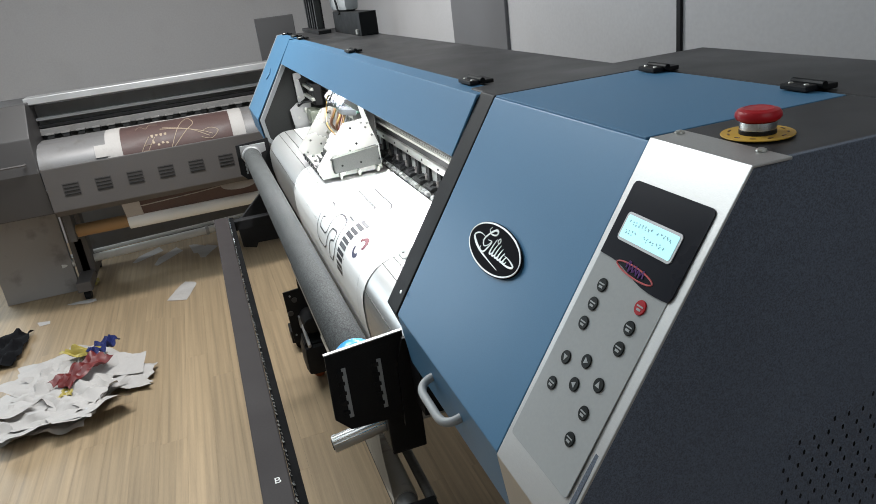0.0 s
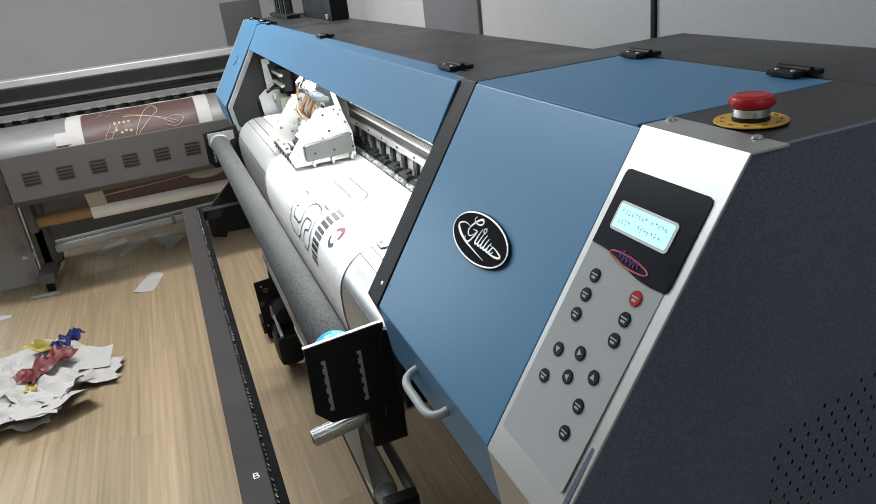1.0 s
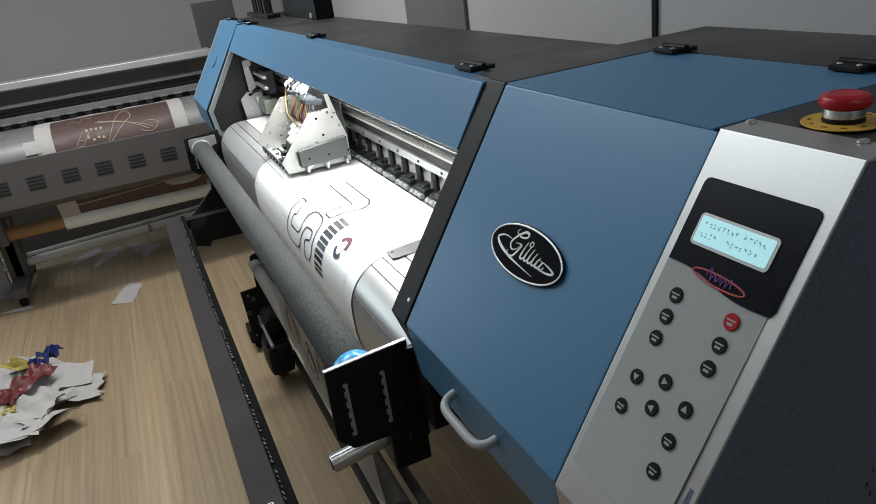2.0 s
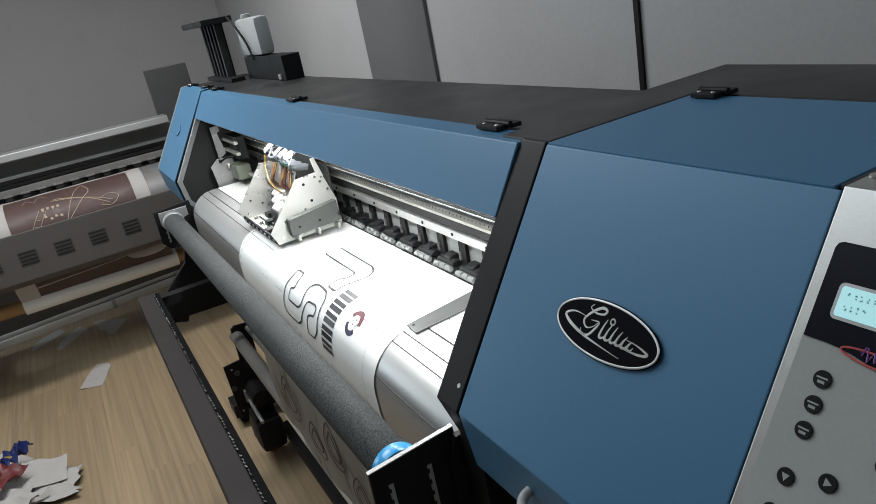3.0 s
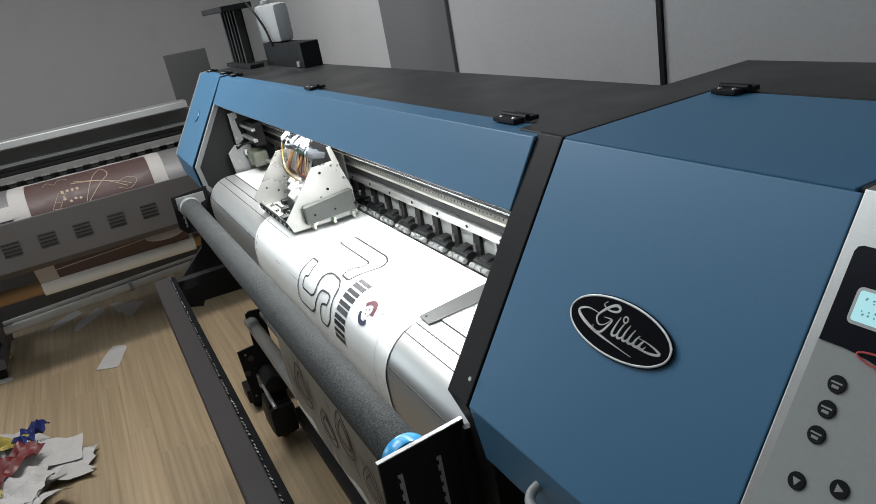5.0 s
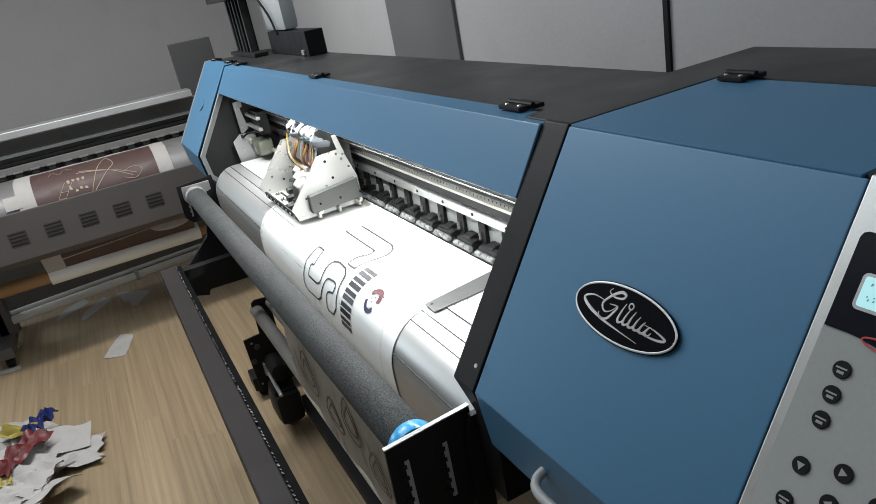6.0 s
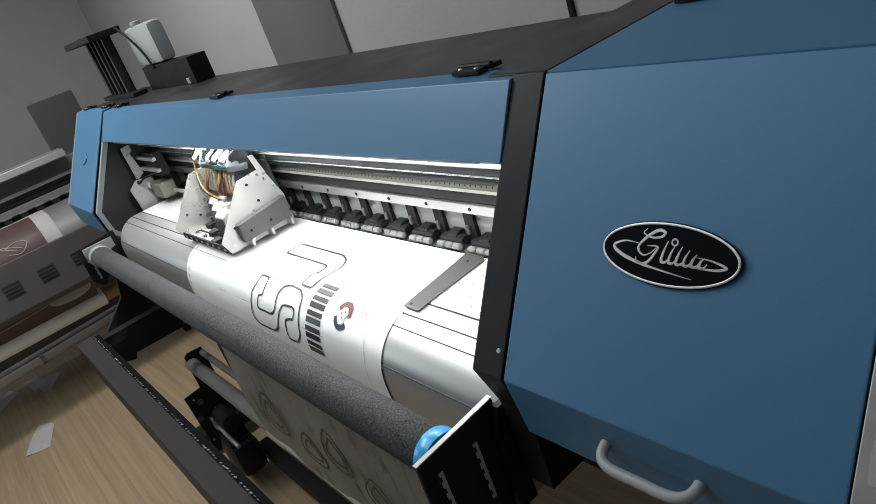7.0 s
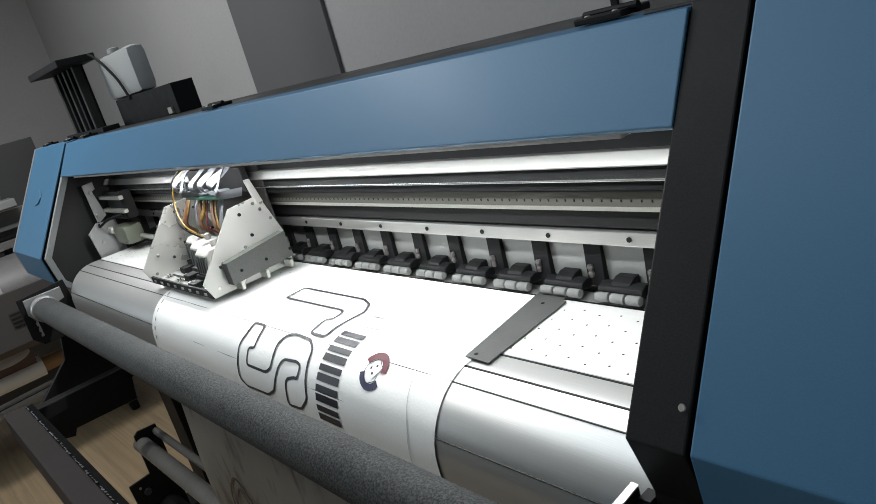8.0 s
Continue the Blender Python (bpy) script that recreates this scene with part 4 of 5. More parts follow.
part("sleeve", local(rod((-1.79, RY, RZ), (-0.105, RY, RZ), RR, 40, 0.003), (-0.95, RY, RZ)), FOAM, roller, "grey speckled foam sleeve", True)
for x0, x1 in ((-0.105, -0.082), (-1.815, -1.79)):
    part("end_ring", local(rod((x0, RY, RZ), (x1, RY, RZ), RR + 0.0035, 40, 0.003), (-0.95, RY, RZ)), CAP_BLUE if x0 > -1 else B_LIGHT, roller, "blue plastic end ring" if x0 > -1 else "pale end ring", True)
    part("axle", local(rod((x0 - 0.02, RY, RZ), (x1 + 0.02, RY, RZ), 0.009, 12), (-0.95, RY, RZ)), STEEL, roller)

for x, label in ((-0.064, "black slotted roller bracket"), (-1.85, "black roller bracket")):
    br = on_printer("roller_bracket", prism([(-0.160, 1.020), (-0.282, 1.011), (-0.284, 0.90), (-0.262, 0.876), (-0.150, 0.872)], "x", x, x + 0.006, 0.001), BLACK, label)
    for y in (-0.258, -0.203):
        bm = box((x + 0.0055, y - 0.0035, 0.898), (x + 0.0072, y + 0.0035, 0.985), 0.0015)
        on_printer("slot", bm, GREY, "pale slot", parent=br)
        for k in range(5):
            z = 0.905 + 0.017 * k
            on_printer("slot_tooth", box((x + 0.0055, y - 0.012, z), (x + 0.0078, y - 0.001, z + 0.007), 0.001), BLACK, parent=br)
# Black cover added so the lit platen end doesn't show beside the bracket.
on_printer("bracket_web", prism([(-0.150, 1.012), (-0.164, 1.012), (-0.1765, 0.975), (-0.179, 0.86), (-0.150, 0.86)], "x", -0.0575, -0.0472), BLACK, "added black cover over the platen end behind the bracket")
on_printer("bracket_edge", prism([(-0.283, 1.0115), (-0.160, 1.0205), (-0.160, 1.022), (-0.283, 1.013)], "x", -0.0645, -0.0575), B_LIGHT, "pale bare edge")
on_printer("bracket_plate", prism([(-0.175, 1.006), (-0.268, 1.006), (-0.270, 0.965), (-0.262, 0.950), (-0.175, 0.975), (-0.175, 0.975)], "x", -1.843, -1.838, 0.001), B_LIGHT, "pale roller bracket plate")
on_printer("left_plate", prism([(-0.12, 0.95), (-0.20, 0.93), (-0.23, 0.80), (-0.34, 0.70), (-0.335, 0.60), (-0.285, 0.585), (-0.275, 0.605), (-0.10, 0.600), (-0.05, 0.93)], "x", -1.91, -1.895, 0.002), BLACK, "black end plate below the roller")

# Stand under the printer.
on_printer("stand_beam", box((-2.2, 0.02, 0.72), (0.40, 0.14, 0.86), 0.004), BLACK, "black stand beam")
for x in (-2.1, 0.30):
    on_printer("stand_leg", box((x - 0.06, 0.02, 0.10), (x + 0.06, 0.14, 0.75), 0.004), BLACK, "black stand leg")
    on_printer("stand_foot", box((x - 0.05, -0.22, 0.05), (x + 0.05, 0.42, 0.11), 0.004), BLACK, "black stand foot")
    for y in (-0.18, 0.38):
        on_printer("castor", rod((x - 0.015, y, 0.0255), (x + 0.015, y, 0.0255), 0.0255, 16, 0.003), RUBBER)

# Dark tension bar in front, with a reflective strip along its edge.
bar = thing("tension_bar", "dark square-section bar with a shiny twisted strip along its edge", "bar", place=(-0.9, -0.4, 0))
part("beam", local(box((-1.84, -0.420, 0.672), (0.35, -0.369, 0.750), 0.003), (-0.9, -0.4, 0)), mat("dark_grey_anodised_bar", (0.034, 0.0285, 0.0285), 0.55, 0.0, 0.12, 4, 0.08, bump_by=0.08, spec=0.12), bar, "dark grey anodised beam")
rng = random.Random(3)
bm = None
for k in range(150):
    x, w = -1.83 + 0.0145 * k, rng.uniform(-0.003, 0.003)
    if k % 7 == 3:
        continue
    bm = tube([(x, -0.3655 + w * 0.2, 0.7465), (x + 0.005, -0.3665 + w * 0.4, 0.7490), (x + rng.uniform(0.008, 0.012), -0.365 + w * 0.2, 0.747)], rng.uniform(0.0010, 0.0026), 5, bm=bm)
tagged(part("edge_strip", local(bm, (-0.9, -0.4, 0)), CHROME, bar, "shiny twisted edge strip"), kind="stuff")
part("edge_channel", local(box((-1.84, -0.3685, 0.700), (0.35, -0.350, 0.7445), 0.001), (-0.9, -0.4, 0)), CHANNEL, bar, "black edge channel")
letter = bpy.data.curves.new("letter", "FONT")
letter.body, letter.size, letter.extrude, letter.align_x = "B", 0.022, 0.0002, "CENTER"
letter.materials.append(WHITE)
letter = tagged(new("letter", letter), "white printed letter")
letter.parent, letter.matrix_local = bar, pose(0.745, 0.010, 0.7504, 0, 0, 90)
for x in (-1.80, 0.25):
    part("arm", local(box((x - 0.02, -0.351, 0.705), (x + 0.02, 0.03, 0.742), 0.003), (-0.9, -0.4, 0)), BLACK, bar, "black support arm")

# Bright tube end under the right bracket.
tb = mesh_thing("ribbed_tube", rod((-0.12, -0.290, 0.8155), (-0.12, -0.17, 0.832), 0.014, 20, 0.002), SILVER, "ribbed bright aluminium tube end", "tube", smooth=True)
for k in range(6):
    a = radians(30 + 24 * k)
    part("rib", rod((-0.12 + 0.0135 * math.cos(a), -0.290, 0.8155 + 0.0135 * math.sin(a)), (-0.12 + 0.0135 * math.cos(a), -0.17, 0.832 + 0.0135 * math.sin(a)), 0.0018, 6), CHROME, tb)
part("bore", rod((-0.12, -0.2915, 0.8153), (-0.12, -0.289, 0.8156), 0.0085, 16), RUBBER, tb, "dark hollow end")
part("clamp", box((-0.155, -0.20, 0.785), (-0.085, -0.14, 0.86), 0.004), BLACK, tb, "black clamp")

# ---- take-up unit below the bed ----
TY, TZ = -0.150, 0.490
take = thing("take_up_roll", "take-up roll of printed paper on a grey tube", "paper roll", place=(-0.9, TY, TZ))
home = (-0.9, TY, TZ)
part("tube", local(rod((-1.845, TY, TZ), (-0.27, TY, TZ), 0.023, 24, 0.002), home), TUBE_GREY, take, "dull grey tube", True)
part("wound_paper", local(rod((-1.165, TY, TZ), (-0.315, TY, TZ), 0.027, 28, 0.001), home), PRINTED, take, "wound printed paper", True)
part("rod", local(rod((-1.83, TY + 0.046, TZ + 0.02), (-0.27, TY + 0.046, TZ + 0.02), 0.011, 14, 0.002), home), TUBE_GREY, take, "thin grey rod", True)
sheet = bmesh.new()
prev = None
for k in range(21):
    t = k / 20
    y, z = -0.170 - 0.006 * t - 0.006 * math.sin(math.pi * t), 0.88 - 0.385 * t
    row = [sheet.verts.new((-1.165 + 0.85 * j / 24, y + 0.0022 * math.sin(j * 0.55 + k * 0.32) + 0.0012 * math.sin(j * 1.3 - k * 0.2), z)) for j in range(25)]
    if prev:
        for j in range(24):
            sheet.faces.new((prev[j], prev[j + 1], row[j + 1], row[j]))
    prev = row
bmesh.ops.solidify(sheet, geom=sheet.faces[:], thickness=0.0005)
hung = part("hanging_sheet", local(sheet, home), PRINTED, take, "printed sheet hanging down to the roll", True)


def sheet_place(x, t):
    """A place just in front of the hanging sheet, a share t of the way down."""
    return (x, -0.1735 - 0.006 * t - 0.006 * math.sin(math.pi * t), 0.88 - 0.385 * t)


for x, t, w, h in ((-0.98, 0.62, 0.06, 0.16), (-0.80, 0.70, 0.05, 0.12), (-0.66, 0.55, 0.05, 0.15), (-0.52, 0.68, 0.05, 0.12)):
    for f in (1.0, 0.62):
        loop_line = [sheet_place(x + f * w * math.cos(i * math.tau / 20) + 0.012 * math.sin(2 * i * math.tau / 20), t + f * h * math.sin(i * math.tau / 20)) for i in range(20)]
        part("print_line", local(tube(loop_line, 0.0009, 4, 3.5, closed=True, up=(0, 1, 0)), home), MAROON, hung, "brown printed loop")
motor = thing("take_up_motor", "black take-up motor unit with slotted plate on an orange castor", "motor", place=(-1.75, -0.16, 0.0))
home = (-1.75, -0.16, 0.0)
part("plate", local(prism([(-0.098, 0.530), (-0.150, 0.535), (-0.164, 0.525), (-0.166, 0.400), (-0.230, 0.395), (-0.223, 0.167), (-0.098, 0.150)], "x", -1.832, -1.824, 0.001), home), BLACK, motor, "black slotted plate")
part("housing", local(box((-1.818, -0.205, 0.075), (-1.665, -0.105, 0.205), 0.030), home), BLACK, motor, "black rounded motor housing", True)
part("housing_lid", local(box((-1.800, -0.196, 0.200), (-1.690, -0.114, 0.214), 0.006), home), RUBBER, motor, "black housing lid")
part("gearbox", local(rod((-1.824, -0.150, 0.280), (-1.700, -0.150, 0.280), 0.034, 20, 0.004), home), BLACK, motor, "black gearbox", True)
part("wheel", local(rod((-1.812, -0.150, 0.024), (-1.786, -0.150, 0.024), 0.024, 18, 0.005), home), ORANGE, motor, "orange rubber castor wheel", True)
part("fork", local(prism([(-0.170, 0.080), (-0.130, 0.080), (-0.142, 0.022), (-0.158, 0.022)], "x", -1.785, -1.781, 0.001), home), STEEL, motor, "steel castor fork")
part("shaft", local(rod((-1.800, -0.180, 0.245), (-1.640, -0.180, 0.225), 0.007, 12, 0.001), home), B_LIGHT, motor, "pale metal shaft", True)
for y, z in ((-0.19, 0.355), (-0.215, 0.30), (-0.13, 0.47)):
    part("bolt", local(rod((-1.825, y, z), (-1.819, y, z), 0.011, 14, 0.001), home), B_CASE, motor, "dark bolt")
for y, z in ((-0.205, 0.375), (-0.21, 0.20), (-0.14, 0.43), (-0.115, 0.36)):
    part("rivet", local(rod((-1.825, y, z), (-1.8215, y, z), 0.004, 10), home), GREY, motor, "pale rivet")
part("clip", local(box((-1.824, -0.190, 0.235), (-1.800, -0.172, 0.285), 0.002), home), B_LIGHT, motor, "pale metal clip")
part("upright", local(box((-0.26, -0.17, 0.10), (-0.23, -0.10, 0.53), 0.003), home), BLACK, motor, "black upright")
part("base_bar", local(box((-1.80, -0.10, 0.06), (-0.2, -0.05, 0.10), 0.004), home), BLACK, motor, "black base bar")
part("foot", local(box((-0.29, -0.20, 0.0), (-0.20, 0.06, 0.06), 0.004), home), BLACK, motor, "black foot")

# ---- gear on the printer's top, at the far end ----
gear = thing("ribbed_bracket", "black ribbed upright bracket standing on the printer top", "bracket", place=(-2.2, 0.15, 1.352))
home = (-2.2, 0.15, 1.352)
part("base", local(box((-2.36, 0.12, 1.352), (-1.96, 0.17, 1.366), 0.002), home), BLACK, gear, "black foot")
for k in range(5):
    x = -2.32 + 0.055 * k
    part("rib", local(box((x, 0.14, 1.364), (x + 0.018, 0.165, 1.555), 0.002), home), BLACK if k % 2 else DARK, gear, "upright rib")
part("web", local(box((-2.32, 0.165, 1.364), (-2.08, 0.17, 1.555)), home), BLACK, gear)
part("cap", local(box((-2.36, 0.08, 1.555), (-2.0, 0.19, 1.575), 0.003), home), BLACK, gear)
ebox = thing("black_control_box", "black metal box on the printer top with a cable", "box", place=(-1.75, 0.22, 1.352))
part("case", local(box((-1.98, 0.19, 1.352), (-1.54, 0.25, 1.428), 0.002), (-1.75, 0.22, 1.352)), RUBBER, ebox)
part("latch", local(box((-1.60, 0.184, 1.356), (-1.575, 0.1905, 1.372), 0.001), (-1.75, 0.22, 1.352)), STEEL, ebox, "small steel latch")
part("cable", local(tube(curve_points([(-1.99, 0.17, 1.57), (-1.92, 0.170, 1.54), (-1.87, 0.182, 1.48), (-1.84, 0.186, 1.42)], 6), 0.004, 8), (-1.75, 0.22, 1.352)), RUBBER, ebox, "black cable")
jug = thing("plastic_container", "pale grey plastic container on the black box", "container", place=(-1.85, 0.22, 1.428))
part("body", local(box((-2.03, 0.192, 1.428), (-1.755, 0.248, 1.555), 0.022), (-1.85, 0.22, 1.428)), GREY, jug, "pale grey body", True)
part("cap", local(lathe([(0.016, 0), (0.017, 0.003), (0.016, 0.014), (0.010, 0.016)], (-1.93, 0.22, 1.553), segments=18), (-1.85, 0.22, 1.428)), GREY, jug, "pale screw cap", True)

# ---- the second printer, standing across the far end ----
second = thing("second_printer", "older dark grey wide-format printer with a brown print on its bed", "printer", place=(-3.3, -0.5, 0))
H2 = (-3.3, -0.5, 0)


def on_second(name, bm, material, label="", parent=None, smooth=False):
    return part(name, local(bm, H2), material, parent or second, label, smooth)


Y0, Y1 = -1.20, 0.30
# Bed profile in (x, z): flat back part, rounded front.
bed2 = [(-3.34, 0.945), (-3.22, 0.945)] + [(-3.22 + 0.15 * math.sin(radians(9 * k)), 0.815 + 0.13 * math.cos(radians(9 * k))) for k in range(1, 11)] + [(-3.07, 0.72), (-3.34, 0.72)]
on_second("platen", prism(bed2, "y", Y0, Y1), mat("worn_grey_bed", (0.20, 0.195, 0.195), 0.5, 0.25, 0.12, 4, 0.08, dirt=0.4), "worn grey metal bed", smooth=True)
fp = on_second("front_panel", prism([(-3.045, 0.842), (-3.055, 0.615), (-3.10, 0.58), (-3.10, 0.70), (-3.062, 0.842)], "y", Y0 + 0.005, Y1, 0.004), B_GREY, "dark grey front panel with square vents")
for k in range(8):
    y = -1.08 + 0.155 * k
    v = on_second("vent", prism([(-3.0475, 0.755), (-3.0505, 0.688), (-3.056, 0.688), (-3.056, 0.755)], "y", y - 0.04, y + 0.04), B_CASE, "dark square vent", parent=fp)
    for j in range(4):
        z = 0.694 + 0.017 * j
        on_second("vent_slat", box((-3.0490, y - 0.036, z), (-3.0468, y + 0.036, z + 0.005)), SLAT, parent=v)
on_second("top_beam", prism([(-3.30, 1.172), (-3.295, 1.138), (-3.36, 1.128), (-3.42, 1.172)], "y", Y0 - 0.02, 0.05, 0.003), B_LIGHT, "pale metal top beam")
on_second("rail", box((-3.40, Y0, 1.045), (-3.36, Y1, 1.06), 0.002), B_LIGHT, "thin bright rail")
on_second("rail", box((-3.40, Y0, 1.005), (-3.37, Y1, 1.02), 0.002), BLACK)
on_second("back_wall", box((-3.50, Y0, 0.70), (-3.42, Y1, 1.12)), B_BACK, "grey inner back sheet")
on_second("pinch_bar", box((-3.40, Y0, 0.965), (-3.365, Y1, 1.000), 0.002), B_BACK, "grey bar over the pinch rollers")
for k in range(18):
    y = -1.15 + 0.076 * k
    pr = on_second("pinch_roller", box((-3.36, y - 0.020, 0.945), (-3.335, y + 0.016, 0.968), 0.005), SLAT, "black pinch roller block")
    on_second("gap_plate", box((-3.372, y - 0.024, 0.968), (-3.330, y + 0.020, 0.974), 0.001), B_BACK, parent=pr)
# End housings.
on_second("end_housing", prism([(-3.05, 0.83), (-3.08, 1.00), (-3.22, 1.155), (-3.60, 1.155), (-3.60, 0.60), (-3.10, 0.60)], "y", Y0 - 0.50, Y0, 0.006), B_CASE, "grey end housing")
on_second("handle", tube(curve_points([(-3.045, -1.42, 0.885), (-3.02, -1.41, 0.885), (-3.02, -1.26, 0.885), (-3.045, -1.25, 0.885)], 5), 0.005, 8), B_GREY, smooth=True)
on_second("end_plate", box((-3.52, 0.03, 1.03), (-3.48, 0.25, 1.40), 0.004), mat("dark_end_plate", (0.05, 0.05, 0.052), 0.6), "dark upright end plate")
on_second("end_housing", box((-3.58, Y1, 0.60), (-3.06, Y1 + 0.28, 1.10), 0.01), B_CASE, "grey end housing")
# Printed sheet over its bed.
bed_x = lambda t: (-3.34 + 0.12 * t / 0.4, 0.9465) if t < 0.4 else (-3.22 + 0.1515 * math.sin(radians(90 * (t - 0.4) / 0.6)), 0.815 + 0.1315 * math.cos(radians(90 * (t - 0.4) / 0.6)))


def bed_sheet(name, y0, y1, t0, t1, off, material, label, wave=0.0):
    bm = bmesh.new()
    prev = None
    for i in range(13):
        t = t0 + (t1 - t0) * i / 12
        x, z = bed_x(t)
        k = off / 0.13
        x, z = x + (x + 3.22) * k * (t > 0.4), z + (off if t <= 0.4 else (z - 0.815) * k)
        row = []
        for j in range(25):
            y = y0 + (y1 - y0) * j / 24
            w = wave * math.sin(j * 0.9) * (1 - i / 12)
            row.append(bm.verts.new((x, y, z + w)))
        if prev:
            for j in range(24):
                bm.faces.new((prev[j], prev[j + 1], row[j + 1], row[j]))
        prev = row
    return on_second(name, bm, material, label, smooth=True)


bed_sheet("paper", -0.875, -0.17, 0.12, 1.0, 0.003, PAPER_OLD, "white paper with a brown print", 0.002)
bed_sheet("print_field", -0.80, -0.24, 0.27, 1.0, 0.0055, MAROON, "dark maroon-brown printed field")
bed_sheet("paper_tab", -0.93, -0.86, 0.72, 0.9, 0.005, PAPER_OLD, "torn paper tab")


def on_bed2(y, t, off=0.0064):
    x, z = bed_x(t)
    if t > 0.4:
        k = off / 0.13
        return (x + (x + 3.22) * k, y, z + (z - 0.815) * k)
    return (x, y, z + off)


for pts, r in (([(-0.60, 0.62), (-0.50, 0.67), (-0.40, 0.76), (-0.34, 0.84)], 0.003), ([(-0.585, 0.60), (-0.46, 0.70), (-0.36, 0.86)], 0.003), ([(-0.455, 0.42), (-0.43, 0.60), (-0.47, 0.72), (-0.55, 0.95)], 0.003), ([(-0.455, 0.42), (-0.50, 0.60), (-0.56, 0.95)], 0.0025), ([(-0.40, 0.78), (-0.35, 0.74), (-0.31, 0.80), (-0.35, 0.90), (-0.40, 0.86)], 0.0025), ([(-0.72, 0.98), (-0.66, 0.72)], 0.002), ([(-0.69, 0.99), (-0.63, 0.74)], 0.002), ([(-0.70, 0.92), (-0.665, 0.93)], 0.002), ([(-0.69, 0.84), (-0.655, 0.85)], 0.002), ([(-0.72, 0.55), (-0.70, 0.48), (-0.67, 0.56), (-0.65, 0.46), (-0.61, 0.5)], 0.0015)):
    on_second("print_line", tube([on_bed2(y, t) for y, t in [(p.x, p.y) for p in curve_points([(a, b, 0) for a, b in pts], 5)]], r * 0.28, 6, 2.6, up=(0.5, 0, 0.85)), TAN, "tan printed line")
for j, (y, h) in enumerate(((-0.645, 0.14), (-0.622, 0.18), (-0.60, 0.16), (-0.578, 0.17))):
    on_second("print_block", tube([on_bed2(y, 0.70), on_bed2(y + 0.004, 0.70 + h)], 0.0012, 6, 5.5, up=(0.5, 0, 0.85)), TAN, "tan unreadable printed block")
# Hanging print and wound roll below.
hang = bmesh.new()
prev = None
for i in range(9):
    t = i / 8
    row = [hang.verts.new((-3.145 - 0.10 * t, -0.89 + 0.74 * j / 10, 0.60 - 0.14 * t)) for j in range(11)]
    if prev:
        for j in range(10):
            hang.faces.new((prev[j], prev[j + 1], row[j + 1], row[j]))
    prev = row
on_second("hanging_print", hang, MAROON, "brown print hanging below the panel")
on_second("paper_margin", prism([(-3.142, 0.60), (-3.24, 0.46), (-3.245, 0.463), (-3.146, 0.603)], "y", -0.89, -0.80), PAPER_OLD, "white paper margin")
on_second("white_shape", prism([(-0.26 + 0.105 * math.cos(k * math.tau / 24) * (1 if math.cos(k * math.tau / 24) < 0 else 0.9), 0.565 + 0.033 * math.sin(k * math.tau / 24)) for k in range(24)], "x", -3.142, -3.136), PAPER_OLD, "rounded white printed shape")
on_second("print_line", tube([(-3.16, -0.80, 0.54), (-3.15, -0.5, 0.556), (-3.14, -0.34, 0.57)], 0.003, 5), PAPER_OLD, "white printed line")
on_second("wound_roll", rod((-3.27, -0.89, 0.445), (-3.27, -0.13, 0.445), 0.047, 28, 0.002), PAPER, "wound white paper roll", smooth=True)
on_second("core_tube", rod((-3.27, -1.17, 0.445), (-3.27, 0.2, 0.445), 0.035, 20, 0.002), CARD, "brown cardboard core", smooth=True)
# Stand.
on_second("stand_leg", box((-3.66, -1.28, 0.10), (-3.56, -1.18, 0.62), 0.006), B_GREY, "dark stand leg")
on_second("stand_leg", box((-3.66, 0.12, 0.10), (-3.56, 0.22, 0.62), 0.006), B_GREY, "dark stand leg")
on_second("stand_foot", box((-4.0, -1.27, 0.06), (-3.35, -1.19, 0.12), 0.006), B_GREY, "dark stand foot")
on_second("stand_foot", box((-4.0, 0.13, 0.06), (-3.35, 0.21, 0.12), 0.006), B_GREY, "dark stand foot")
for x, y in ((-3.95, -1.23), (-3.40, -1.23), (-3.95, 0.17), (-3.40, 0.17)):
    on_second("castor", rod((x, y - 0.018, 0.032), (x, y + 0.018, 0.032), 0.032, 18, 0.004), RUBBER, "black castor", smooth=True)
on_second("foot_bar", rod((-3.60, -1.36, 0.17), (-3.77, 0.05, 0.17), 0.024, 20, 0.002), WHITE, "pale shiny tube", smooth=True)
on_second("foot_bar", rod((-3.64, -1.36, 0.20), (-3.81, 0.05, 0.20), 0.012, 14, 0.002), WHITE, "thin pale tube", smooth=True)
on_second("bar_collar", rod((-3.70, -0.52, 0.17), (-3.703, -0.50, 0.17), 0.030, 20, 0.002), B_LIGHT, smooth=True)
on_second("bar_clamp", box((-3.67, -1.27, 0.06), (-3.56, -1.19, 0.34), 0.02), RUBBER, "black clamp")
# Backing sheet; also put here to block the window lamp from the floor.
on_second("lower_back_panel", box((-4.02, -1.30, 0.10), (-4.00, 0.30, 0.66), 0.003), B_BACK, "dull grey lower back panel of the stand")
on_second("roll_holder", box((-3.33, -1.20, 0.40), (-3.21, -1.16, 0.60), 0.01), B_GREY, "dark roll holder")
on_second("lower_panel", box((-3.62, -1.70, 0.0), (-3.58, -1.30, 0.60), 0.004), STAINED, "pale scuffed side panel")

